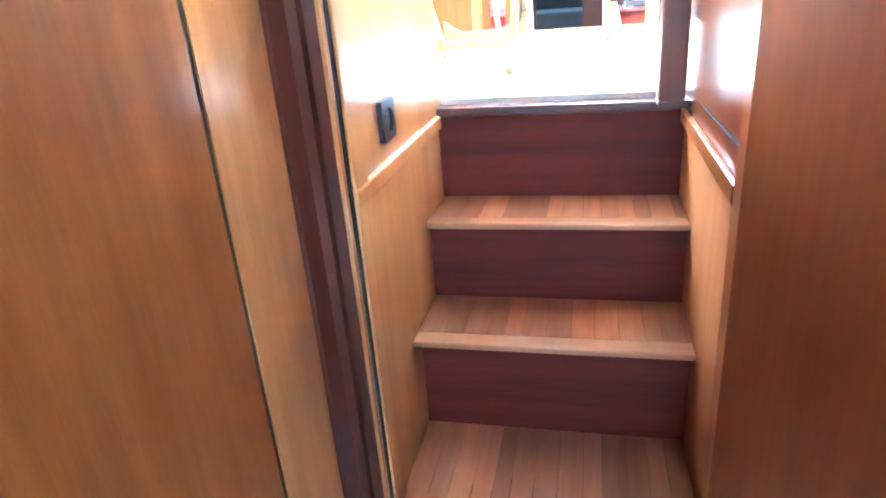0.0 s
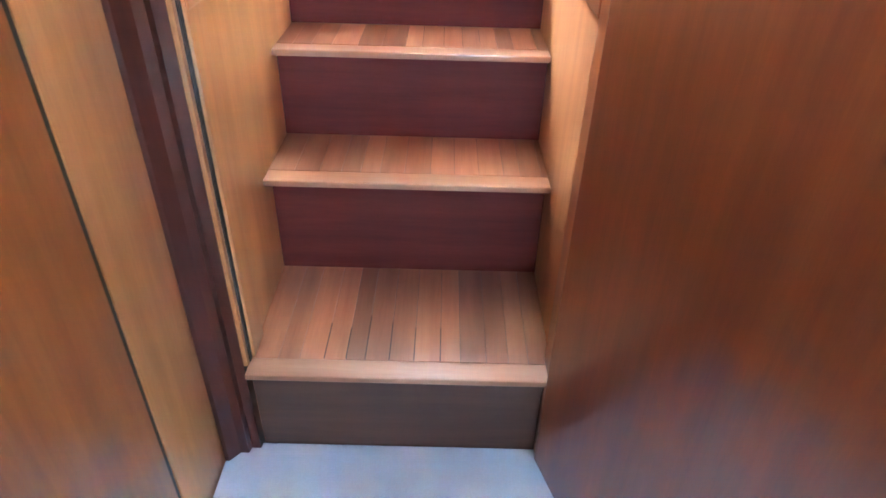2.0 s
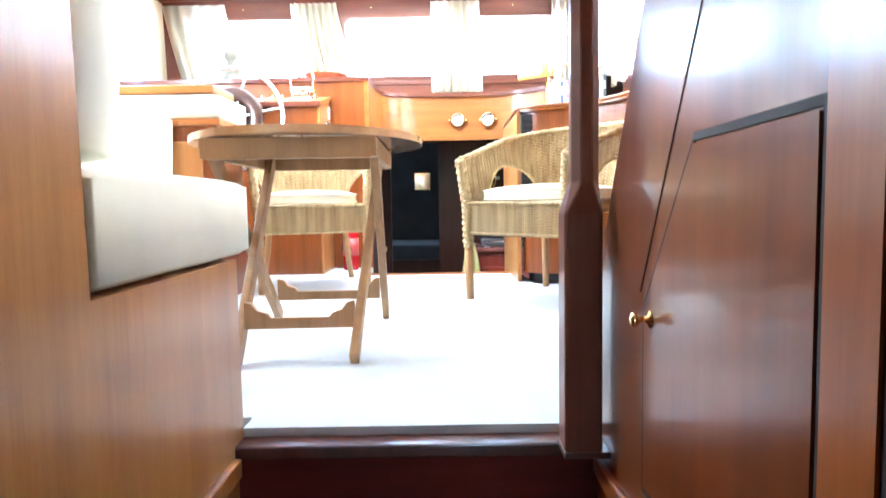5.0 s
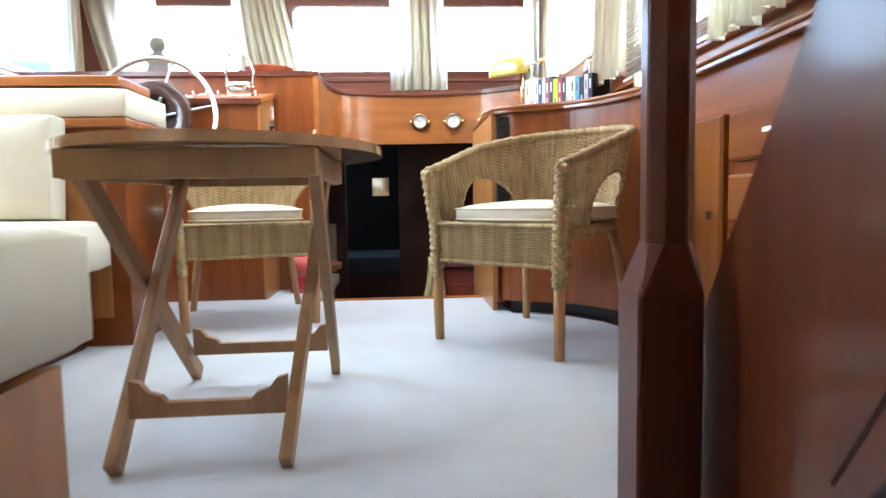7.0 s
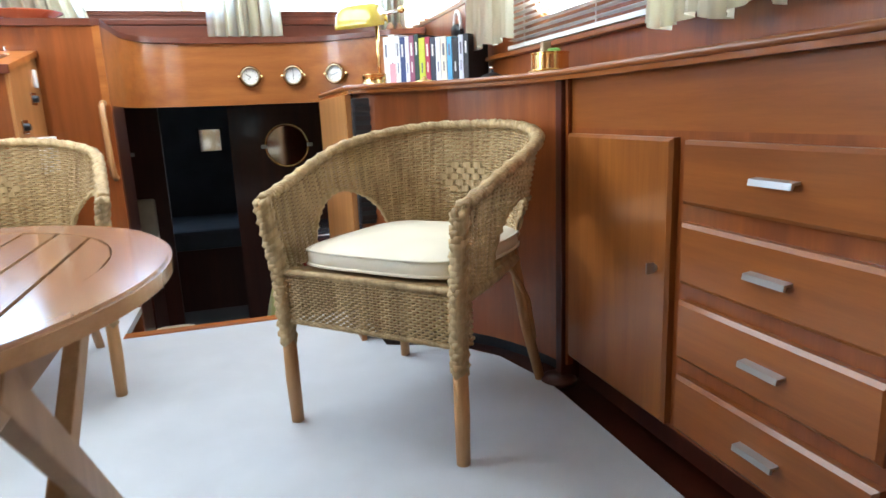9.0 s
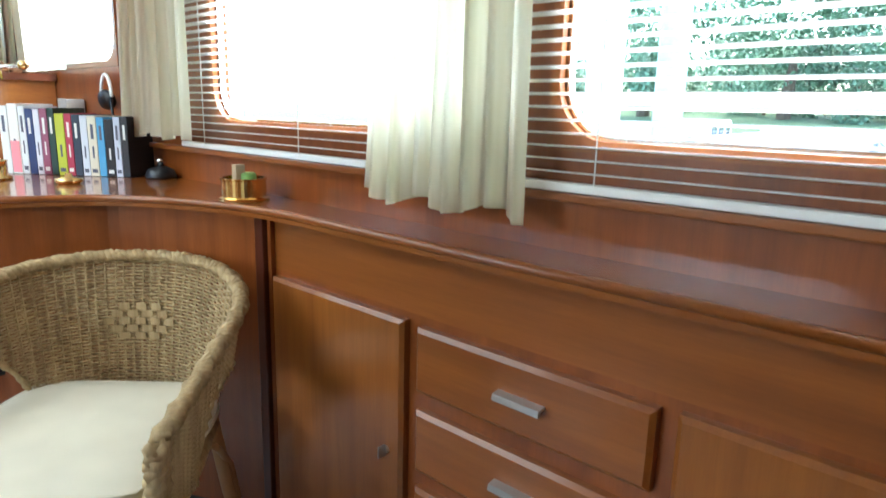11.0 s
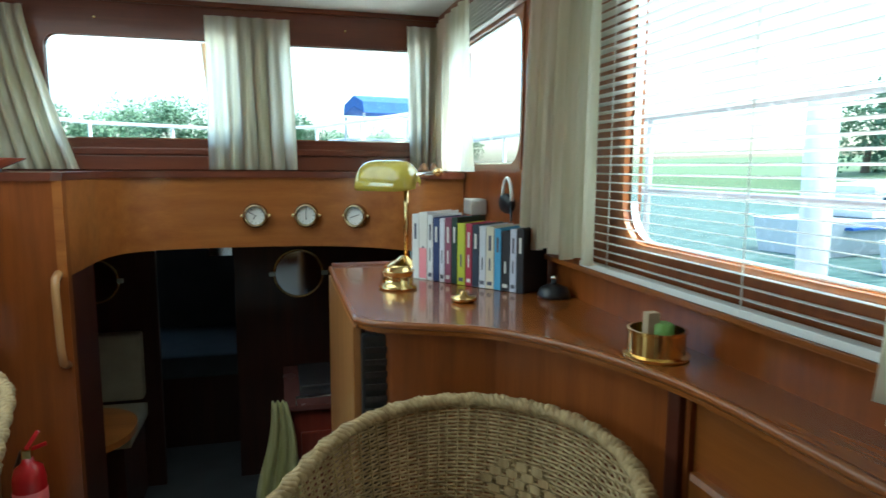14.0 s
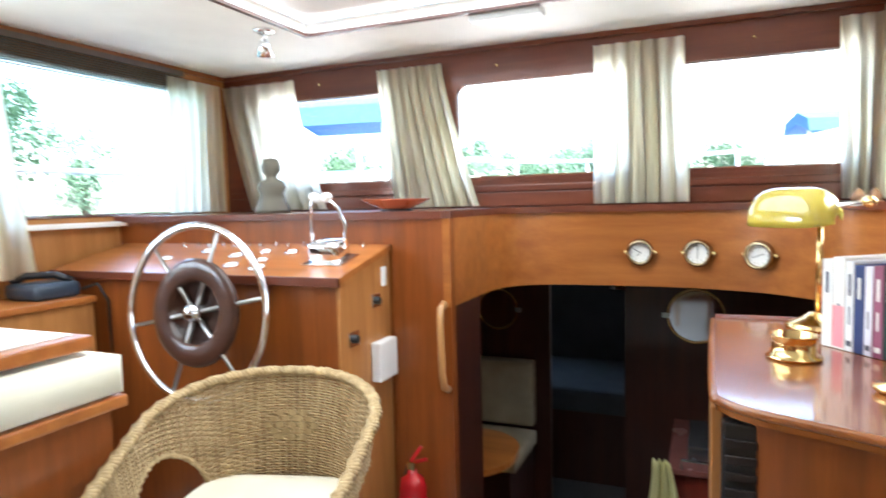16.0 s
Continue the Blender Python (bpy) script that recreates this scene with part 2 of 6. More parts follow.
def ribbon(bm, pts, width, z0, z1):
    """A wall that follows plan points, with thickness to the left of the way."""
    n = len(pts)
    off = []
    for i in range(n):
        a, b = Vector(pts[max(0, i - 1)]), Vector(pts[min(n - 1, i + 1)])
        d = (b - a).normalized()
        off.append(Vector(pts[i]) + Vector((-d.y, d.x)) * width)
    rows = []
    for i in range(n):
        p, q = pts[i], off[i]
        rows.append([bm.verts.new((p[0], p[1], z0)), bm.verts.new((p[0], p[1], z1)), bm.verts.new((q[0], q[1], z1)), bm.verts.new((q[0], q[1], z0))])
    for a, b in zip(rows, rows[1:]):
        for k in range(4):
            bm.faces.new((a[k], b[k], b[(k + 1) % 4], a[(k + 1) % 4]))
    bm.faces.new(rows[0])
    bm.faces.new(rows[-1][::-1])
    bmesh.ops.recalc_face_normals(bm, faces=bm.faces)
    return bm


def tube(bm, pts, r, n=8, closed=False):
    """A round rod along points; r is one radius or one for each point."""
    pts = [Vector(p) for p in pts]
    m = len(pts)
    rings, side = [], None
    for i, p in enumerate(pts):
        a = pts[i - 1] if (closed or i) else p
        b = pts[(i + 1) % m] if (closed or i < m - 1) else p
        d = (b - a).normalized()
        if side is None:
            side = d.orthogonal().normalized()
        side = (side - d * side.dot(d)).normalized()
        up = d.cross(side)
        rad = r[i] if isinstance(r, (list, tuple)) else r
        rings.append([bm.verts.new(p + (side * math.cos(2 * math.pi * k / n) + up * math.sin(2 * math.pi * k / n)) * rad) for k in range(n)])
    pairs = list(zip(rings, rings[1:])) + ([(rings[-1], rings[0])] if closed else [])
    for a, b in pairs:
        for k in range(n):
            bm.faces.new((a[k], a[(k + 1) % n], b[(k + 1) % n], b[k]))
    if not closed:
        bm.faces.new(rings[0][::-1])
        bm.faces.new(rings[-1])
    return bm


def lathe(bm, prof, n=24, m=None):
    """A turned body from (radius, height) points round z."""
    vs = []
    rings = []
    for r, z in prof:
        ring = [bm.verts.new((r * math.cos(2 * math.pi * k / n), r * math.sin(2 * math.pi * k / n), z)) for k in range(n)] if r > 1e-6 else [bm.verts.new((0, 0, z))]
        rings.append(ring)
        vs += ring
    for a, b in zip(rings, rings[1:]):
        for k in range(n):
            q = [a[k % len(a)], a[(k + 1) % len(a)], b[(k + 1) % len(b)], b[k % len(b)]]
            q = list(dict.fromkeys(q))
            if len(q) > 2:
                bm.faces.new(q)
    for ring in (rings[0], rings[-1]):
        if len(ring) > 1:
            bm.faces.new(ring)
    bmesh.ops.recalc_face_normals(bm, faces=bm.faces)
    if m is not None:
        bmesh.ops.transform(bm, verts=vs, matrix=m)
    return bm


def rounded(x0, x1, y0, y1, r, n=6):
    out = []
    for cx, cy, a0 in ((x1 - r, y1 - r, 0), (x0 + r, y1 - r, 90), (x0 + r, y0 + r, 180), (x1 - r, y0 + r, 270)):
        for k in range(n + 1):
            a = radians(a0 + 90 * k / n)
            out.append((cx + r * math.cos(a), cy + r * math.sin(a)))
    return out


def ring(bm, inner, outer, axis, a, b):
    """A flat frame between two outlines of the same count, drawn out from a to b."""
    def at(u, v, w):
        return {"x": (w, u, v), "y": (u, w, v), "z": (u, v, w)}[axis]
    n = len(inner)
    q = [[bm.verts.new(at(*p, w)) for p in o] for o, w in ((inner, a), (outer, a), (outer, b), (inner, b))]
    for k in range(4):
        for i in range(n):
            j = (i + 1) % n
            bm.faces.new((q[k][i], q[k][j], q[(k + 1) % 4][j], q[(k + 1) % 4][i]))
    bmesh.ops.recalc_face_normals(bm, faces=bm.faces)
    return bm


def part(name, bm, material, parent=None, label="", smooth=False):
    me = bpy.data.meshes.new(name)
    bm.to_mesh(me)
    bm.free()
    me.materials.append(material)
    if smooth:
        for p in me.polygons:
            p.use_smooth = True
    ob = new(name, me)
    ob.parent = parent
    if label:
        ob["label"] = label
    return ob


def shared(name, me, m, parent=None):
    ob = new(name, me)
    ob.parent = parent
    ob.matrix_basis = m
    return ob


def thing(name, label, category, group="", m=None):
    ob = new(name)
    ob.empty_display_size = 0.1
    if m is not None:
        ob.matrix_basis = m
    return tagged(ob, label, category, group)


def B():
    return bmesh.new()


def setting(name, bm, material, label="", smooth=False):
    return tagged(part(name, bm, material, None, "", smooth), label, "", "", "structure")


def blocks(rects, axis, a, b):
    """A wall slab as a set of (u0, u1, v0, v1) blocks in its own plane."""
    bm = B()
    for u0, u1, v0, v1 in rects:
        if axis == "x":
            box(bm, a, b, u0, u1, v0, v1)
        elif axis == "y":
            box(bm, u0, u1, a, b, v0, v1)
        else:
            box(bm, u0, u1, v0, v1, a, b)
    return bm


def holed(u0, u1, v0, v1, holes):
    """Blocks that fill a rectangle but for holes that lie side by side along u."""
    out, u = [], u0
    for h0, h1, k0, k1 in sorted(holes):
        if h0 > u:
            out.append((u, h0, v0, v1))
        if k0 > v0:
            out.append((h0, h1, v0, k0))
        if k1 < v1:
            out.append((h0, h1, k1, v1))
        u = h1
    if u < u1:
        out.append((u, u1, v0, v1))
    return out

# ---- the large structure ----
SL, SR = -0.42, 0.25            # faces of the stairwell's side walls
PORT, STBD, FRONT, TOP = -2.12, 0.96, 5.44, 1.95

setting("floor", prism(B(), [(PORT, 1.86), (-0.42, 1.86), (-0.42, 1.80), (0.80, 1.80), (0.805, 3.2), (0.80, 3.32), (0.745, 3.55), (0.64, 3.70), (0.42, 3.80), (0.40, 4.28), (-0.50, 4.28), (-0.50, 4.72), (PORT, 4.72)], "z", -0.03, 0.0), CARPET, "pale grey-white fitted carpet in the saloon")
setting("floor_margin", box(B(), 0.40, STBD, 1.31, 4.28, -0.05, -0.031), MAHOG, "dark wooden floor margin along the cabinets")
setting("floor_lower", box(B(), -1.6, 1.6, -1.6, 1.02, -1.14, -1.085), CARPET, "pale fitted carpet of the lower passage")

# stairs: landing, two treads and the sill, with planks laid fore and aft
def tread(name, x0, x1, y0, y1, z, label, deep=False):
    t = tagged(new(name), label, "", "", "structure")
    part("substrate", box(B(), x0, x1, y0 + 0.005, y1, z - 0.014, z - 0.003), CAULK, t)
    part("nosing", box(B(), x0, x1, y0, y0 + 0.055, z - 0.016, z, 0.004), NOSE, t)
    rnd = random.Random(int(-z * 1000))
    cuts = [0.0]
    while cuts[-1] < x1 - x0 - 0.065:
        cuts.append(cuts[-1] + rnd.uniform(0.040, 0.064))
    cuts.append(x1 - x0)
    for a, b in zip(cuts, cuts[1:]):
        part("plank", box(B(), x0 + a + 0.0005, x0 + b - 0.0005, y0 + 0.0555, y1, z - 0.008, z - 0.0005, 0.0006), DECK, t)
    for a in cuts[3:9] if deep else ():
        part("seam", box(B(), x0 + a - 0.0013, x0 + a + 0.0013, y0 + 0.058, y0 + 0.058 + rnd.uniform(0.10, 0.15), z - 0.0012, z + 0.0001), CAULK, t, "dark open joint between the planks")
    return t


tread("landing", SL, SR, 0.985, 1.395, -0.815, "worn teak plank landing at the foot of the steps", True)
tread("stair_step", SL, SR, 1.313, 1.60, -0.518, "worn teak plank stair tread with solid nosing")
tread("stair_step", SL, SR, 1.527, 1.82, -0.281, "worn teak plank stair tread with solid nosing")
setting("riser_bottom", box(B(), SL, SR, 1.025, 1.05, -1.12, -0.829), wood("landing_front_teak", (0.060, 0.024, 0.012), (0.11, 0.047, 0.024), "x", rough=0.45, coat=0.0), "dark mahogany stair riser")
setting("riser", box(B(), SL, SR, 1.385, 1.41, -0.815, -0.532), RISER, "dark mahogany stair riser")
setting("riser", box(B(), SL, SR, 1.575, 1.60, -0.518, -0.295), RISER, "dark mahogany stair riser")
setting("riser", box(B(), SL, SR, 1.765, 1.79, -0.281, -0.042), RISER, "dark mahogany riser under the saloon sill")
setting("door_sill", box(B(), SL, SR, 1.745, 1.80, -0.042, -0.016, 0.004), MAHOG, "varnished mahogany sill at the carpet's edge")

setting("door_sill_return", box(B(), 0.171, SR, 1.667, 1.744, -0.016, -0.004, 0.002), MAHOG, "mahogany sill return under the handrail post")

# stairwell walls
setting("wall_stair_port", prism(B(), [(1.03, -1.1), (1.85, -1.1), (1.85, -0.031), (1.80, -0.031), (1.80, 0.325), (1.31, 0.325), (1.285, 1.95), (1.03, 1.95)], "x", SL - 0.03, SL), TEAK_L, "orange varnished teak panel wall beside the steps")
setting("trim_stair_port", box(B(), SL - 0.001, SL + 0.014, 1.04, 1.745, -0.072, -0.036, 0.005), TEAK_L, "teak rail along the stair wall")
setting("wall_stair_side", box(B(), SR, SR + 0.035, 1.03, 1.85, -1.1, -0.055), STAIRSIDE, "red-orange teak panel beside the steps")
setting("wall_stair_starboard", prism(B(), [(1.03, -0.055), (1.85, -0.055), (1.85, -0.031), (1.77, -0.031), (1.77, 0.27), (1.665, 0.447), (1.57, 0.59), (1.36, 0.92), (1.32, 1.95), (1.03, 1.95)], "x", SR, SR + 0.035), GLOSSY, "glossy red teak bulkhead beside the steps")
setting("trim_stair_starboard", box(B(), SR - 0.014, SR + 0.001, 1.06, 1.745, -0.072, -0.036, 0.005), TEAK_D, "teak rail along the stair wall")
setting("trim_stair_board", box(B(), SL, SL + 0.012, 1.037, 1.112, -0.81, 1.1, 0.003), TEAK_L, "upright teak board beside the door frame")
# saloon walls
front_holes = [(-1.86, -1.08, 1.345, 1.80), (-0.76, 0.02, 1.345, 1.80), (0.20, 0.86, 1.345, 1.80)]
setting("wall_front", blocks(holed(PORT, STBD, 1.19, TOP, front_holes), "y", FRONT, FRONT + 0.05), MAHOG_X, "mahogany window wall under the saloon roof")
stbd_holes = [(1.36, 2.60, 1.06, 1.78), (2.74, 3.72, 1.06, 1.76), (4.36, 5.10, 1.24, 1.76)]
setting("wall_starboard", blocks(holed(-0.1, 5.44, 0.0, TOP, stbd_holes), "x", STBD, STBD + 0.05), TEAK_D, "red teak side wall with three windows")
# the first opening is unseen and placed to suit the port fill lamp
port_holes = [(2.6, 3.95, 1.19, 1.84), (4.14, 5.22, 1.215, 1.85)]
setting("wall_port", blocks(holed(1.2, 5.44, 0.0, TOP, port_holes), "x", PORT - 0.05, PORT), TEAK_L, "orange teak side wall with windows")
setting("wall_aft_port", box(B(), PORT, SL - 0.03, 1.25, 1.30, -1.0, TOP), TEAK_L, "teak bulkhead behind the settee")
setting("wall_aft_starboard", box(B(), SR + 0.035, STBD, 1.25, 1.30, -1.0, TOP), TEAK_D, "teak bulkhead at the aft end of the saloon")
sky_hole = [(-1.20, 0.17, 3.35, 4.90)]
setting("ceiling", blocks(holed(PORT - 0.05, STBD + 0.05, 1.0, 5.50, sky_hole), "z", TOP, TOP + 0.05), CEIL, "off-white headliner ceiling with a hatch opening")
bm = ring(B(), rounded(-1.195, 0.165, 3.355, 4.895, 0.02), rounded(-1.215, 0.185, 3.335, 4.915, 0.02), "z", TOP - 0.008, TOP + 0.004)
setting("skylight_trim", bm, MAHOG, "mahogany frame round the roof hatch")
setting("skylight_pane", box(B(), -1.21, 0.18, 3.34, 4.91, TOP + 0.07, TOP + 0.078), CEIL, "pale translucent roof hatch pane")
# edge trim under the ceiling
setting("trim_front", box(B(), PORT + 0.02, STBD - 0.02, FRONT - 0.02, FRONT, TOP - 0.022, TOP, 0.004), MAHOG_X, "mahogany cornice trim")
setting("trim_starboard", box(B(), STBD - 0.02, STBD, 1.30, FRONT, TOP - 0.022, TOP, 0.004), TEAK_Y, "teak cornice trim")
setting("trim_port", box(B(), PORT, PORT + 0.02, 1.30, FRONT, TOP - 0.022, TOP, 0.004), TEAK_Y, "teak cornice trim")

# lower passage, behind the start of the walk
setting("wall_passage_port", box(B(), -0.56, -0.50, -1.6, 0.752, -1.13, 1.1), PASSAGE, "orange teak cabin wall beside the passage")
setting("wall_passage_port_end", box(B(), -0.56, -0.50, 0.766, 0.965, -1.13, 1.1), TEAK_L, "orange teak pilaster beside the door frame")
setting("gasket", box(B(), -0.555, -0.503, 0.752, 0.766, -1.13, 1.1), RUBBER, "black rubber seal in the panel joint")
setting("door_frame_port", prism(B(), [(-0.56, 0.966), (-0.49, 0.966), (-0.47, 0.99), (-0.45, 0.99), (-0.447, 1.005), (-0.425, 1.005), (-0.422, 1.035), (-0.56, 1.035)], "z", -1.13, 1.1), MAHOG, "moulded dark mahogany door frame")
setting("door_seal_port", box(B(), -0.428, -0.414, 1.021, 1.036, -0.81, 1.1), RUBBER, "dark seal along the door frame")
setting("door_trim_strip", box(B(), -0.430, -0.416, 1.006, 1.0205, -0.81, 1.1, 0.002), TEAK_L, "thin light teak strip on the door frame")
setting("door_frame_starboard", prism(B(), [(0.238, 1.0), (0.30, 1.0), (0.30, 1.06), (0.238, 1.06)], "z", -1.13, 1.1), TEAK_D, "red teak door frame")
setting("wall_passage_starboard", box(B(), 0.95, 1.0, -1.6, 1.03, -1.13, 1.1), TEAK_D, "teak wall of the lower cabin")
# the opening is added, out of view, to go with the aft fill lamp
setting("wall_passage_aft", blocks(holed(-0.56, 1.0, -1.0, 1.1, [(0.0, 0.42, 0.45, 0.75)]), "y", -1.66, -1.60), TEAK_D, "teak aft wall with a cabin window")
setting("wall_passage_front_starboard", box(B(), 0.30, 1.0, 1.03, 1.07, -1.0, 1.95), TEAK_D, "teak bulkhead beside the stair door")
setting("wall_over_passage", box(B(), -0.56, 1.0, 1.02, 1.07, 1.1, 1.95), TEAK_D, "teak beam over the stair door")
setting("ceiling_passage", box(B(), -0.6, 1.05, -1.66, 1.03, 1.1, 1.15), CEIL, "off-white headliner of the lower cabin")

# galley forward, lower down
GZ = -0.62
# sole, woodwork and lining are coloured darker to carry the galley's dimness
setting("floor_galley", box(B(), -2.16, 1.06, 4.28, 7.6, GZ - 0.05, GZ), plain("galley_sole", (0.09, 0.095, 0.10), rough=0.5), "grey galley sole with shade put into its colour")
setting("wall_galley_step", box(B(), -0.5, 0.42, 4.24, 4.28, GZ, -0.03), SHADOW_WOOD, "shade-darkened riser down to the galley")
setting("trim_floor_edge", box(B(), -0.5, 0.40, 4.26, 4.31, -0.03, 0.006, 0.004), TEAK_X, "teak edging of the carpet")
setting("wall_galley_front", blocks([(-2.16, -0.50, GZ, 1.25), (-0.08, 0.96, GZ, 1.25), (-0.50, -0.08, 0.93, 1.25)], "y", 6.2, 6.24), SHADOW_WOOD, "shade-darkened mahogany bulkhead with an open doorway")
setting("wall_cabin_front", box(B(), -1.2, 0.6, 7.6, 7.65, GZ, 1.25), plain("forecabin_lining", (0.05, 0.06, 0.068), rough=0.6), "blue-grey lining of the fore cabin, darkened for shade")
setting("wall_galley_port", box(B(), -2.22, -2.18, 4.76, 7.6, GZ, 1.19), SHADOW_WOOD, "shade-darkened mahogany galley side")
setting("wall_galley_starboard", box(B(), 1.02, 1.06, 4.6, 7.6, GZ, 1.19), SHADOW_WOOD, "shade-darkened mahogany galley side")
setting("ceiling_galley", box(B(), -2.2, 1.06, 5.50, 7.65, 1.19, 1.23), CEIL, "headliner of the galley")
# curved fascia and instrument shelf
FAS = [(-0.50, 4.70), (-0.50, 4.95), (-0.495, 5.12), (-0.46, 5.26), (-0.38, 5.34), (-0.24, 5.385), (0.0, 5.40), (0.2, 5.395), (0.36, 5.37), (0.52, 5.31), (0.66, 5.20), (0.78, 5.08), (0.955, 5.02)]
def fine(pts, k=10):
    out = []
    for i in range(len(pts) - 1):
        p0, p1, p2, p3 = (Vector(pts[max(0, min(len(pts) - 1, i + d))]) for d in (-1, 0, 1, 2))
        for s in range(k):
            t = s / k
            out.append(tuple(0.5 * ((2 * p1) + (p2 - p0) * t + (2 * p0 - 5 * p1 + 4 * p2 - p3) * t * t + (3 * p1 - p0 - 3 * p2 + p3) * t ** 3)))
    return out + [tuple(pts[-1])]
FASF = fine(FAS)
setting("wall_fascia", ribbon(B(), FASF, 0.03, 0.873, 1.19), TEAK_X, "curved teak fascia over the galley opening")
shelf_pts = [(PORT, 4.69), (-0.53, 4.69)] + [(x + 0.0, y - 0.025) for x, y in FASF[2:]] + [(STBD, FRONT), (PORT, FRONT)]
setting("instrument_shelf", prism(B(), shelf_pts, "z", 1.19, 1.217), MAHOG_X, "long varnished mahogany shelf under the front windows")
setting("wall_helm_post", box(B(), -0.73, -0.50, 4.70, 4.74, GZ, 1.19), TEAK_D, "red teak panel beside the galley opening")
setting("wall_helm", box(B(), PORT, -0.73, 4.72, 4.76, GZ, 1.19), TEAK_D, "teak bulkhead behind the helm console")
setting("wall_galley_inner", box(B(), -0.54, -0.50, 4.74, 5.0, GZ, 0.873), SHADOW_WOOD, "shade-darkened side of the galley opening")

# counter and desk
desk_edge = [(0.355, 4.64), (0.35, 4.3), (0.35, 3.90), (0.36, 3.85), (0.39, 3.81), (0.45, 3.775), (0.53, 3.74), (0.62, 3.69), (0.70, 3.60), (0.76, 3.49), (0.80, 3.38), (0.825, 3.27), (0.835, 3.15), (0.835, 1.31)]

# ---- starboard counter, desk and cabinets ----
top = tagged(new("counter_top"), "long varnished teak counter top running into a curved desk", "counter")
cpts = fine(desk_edge[:-1], 4) + [desk_edge[-1]]
part("slab", prism(B(), [(0.36, 4.66)] + cpts + [(STBD, 1.31), (STBD, 4.66)], "z", 0.862, 0.888), COUNTER, top)
part("edge_moulding", tube(B(), [(x - 0.001, y, 0.8815) for x, y in cpts], 0.0085, 8), TEAK_Y, top, "rounded raised teak edge", True)
part("back_rail", tube(B(), [(0.36, 4.655, 0.888), (STBD - 0.01, 4.655, 0.888)], 0.011, 8), MAHOG_X, top, "", True)

front_pts = [(x + 0.03, y + 0.02) for x, y in fine(desk_edge[2:12], 4)]
desk = tagged(new("desk"), "curved teak desk base under the counter top", "desk")
part("curved_front", ribbon(B(), [(x, y) for x, y in front_pts][::-1], -0.02, 0.05, 0.862), TEAK_D, desk)
part("plinth", ribbon(B(), [(x + 0.03, y + 0.015) for x, y in front_pts][::-1], -0.02, 0.0, 0.05), BLACK, desk)
part("end_panel", box(B(), 0.345, 0.365, 3.872, 4.62, GZ, 0.862, 0.002), TEAK_L, desk, "light orange teak end panel")

speaker = thing("speaker", "black slatted loudspeaker fixed to the desk's corner", "speaker")
part("housing", box(B(), 0.362, 0.425, 3.832, 3.868, 0.43, 0.848, 0.006), BLACK, speaker)
for k in range(13):
    part("grille_slat", box(B(), 0.368, 0.419, 3.826, 3.8318, 0.445 + k * 0.03, 0.460 + k * 0.03, 0.001), RUBBER, speaker)

CX = 0.868
col = setting("cabinet_column", box(B(), CX - 0.028, CX + 0.03, 3.30, 3.335, 0.0, 0.862, 0.003), MAHOG, "dark upright strip between desk and cabinets")
setting("column_foot", lathe(B(), [(0, 0), (0.055, 0), (0.052, 0.014), (0.036, 0.022), (0.0, 0.024)], 18, pose(CX - 0.03, 3.315, -0.006)), MAHOG, "dark rounded foot of the upright strip", True)
setting("cabinet_fascia", box(B(), CX, STBD, 1.31, 3.30, 0.735, 0.862), TEAK_Y, "broad horizontal teak board under the counter")
setting("cabinet_plinth", box(B(), CX + 0.03, STBD, 1.31, 3.30, 0.0, 0.075), MAHOG, "dark recessed plinth")
setting("wainscot_ledge", box(B(), STBD - 0.03, STBD, 1.31, 4.66, 0.975, 0.99, 0.003), TEAK_Y, "teak ledge under the side windows")


def fielded(name, y0, y1, z0, z1, parent, material=TEAK_D, x=CX):
    """A lipped cabinet front with bevelled edges."""
    bm = B()
    d = 0.008
    out = [(y0, z0), (y1, z0), (y1, z1), (y0, z1)]
    inn = [(y0 + d, z0 + d), (y1 - d, z0 + d), (y1 - d, z1 - d), (y0 + d, z1 - d)]
    v = [[bm.verts.new((x0, *p)) for p in ps] for x0, ps in ((x, out), (x - 0.015, out), (x - 0.022, inn))]
    for a, b in zip(v, v[1:]):
        for k in range(4):
            bm.faces.new((a[k], a[(k + 1) % 4], b[(k + 1) % 4], b[k]))
    bm.faces.new(v[2])
    bm.faces.new(v[0][::-1])
    bmesh.ops.recalc_face_normals(bm, faces=bm.faces)
    return part(name, bm, material, parent)


def bar_handle(parent, y, z, w=0.092):
    bm = B()
    prism(bm, [(CX - 0.021, z + 0.006), (CX - 0.040, z + 0.004), (CX - 0.042, z - 0.007), (CX - 0.037, z - 0.007), (CX - 0.034, z), (CX - 0.021, z + 0.001)], "y", y - w / 2, y + w / 2)
    return part("handle", bm, STEEL, parent, "brushed nickel bar handle")


def lock(parent, y, z, key=False):
    bm = lathe(B(), [(0, 0), (0.008, 0), (0.008, 0.006), (0.0, 0.006)], 12, pose(CX - 0.021, y, z, 0, -90, 0))
    if key:
        box(bm, CX - 0.045, CX - 0.026, y - 0.0015, y + 0.0015, z - 0.012, z + 0.012)
    return part("lock", bm, STEEL, parent, "small nickel lock")


cab = tagged(new("cabinet"), "tall red teak locker with one lipped door and a key", "cabinet", "starboard cabinets")
part("body", box(B(), CX, STBD, 2.815, 3.30, 0.075, 0.735), TEAK_D, cab)
d = fielded("door", 2.835, 3.28, 0.085, 0.722, cab, DOORWOOD)
lock(d, 2.875, 0.44, True)
cab = tagged(new("drawer_cabinet"), "red teak chest of four lipped drawers under the counter", "drawers", "starboard cabinets")
part("body", box(B(), CX, STBD, 2.32, 2.815, 0.075, 0.735), TEAK_D, cab)
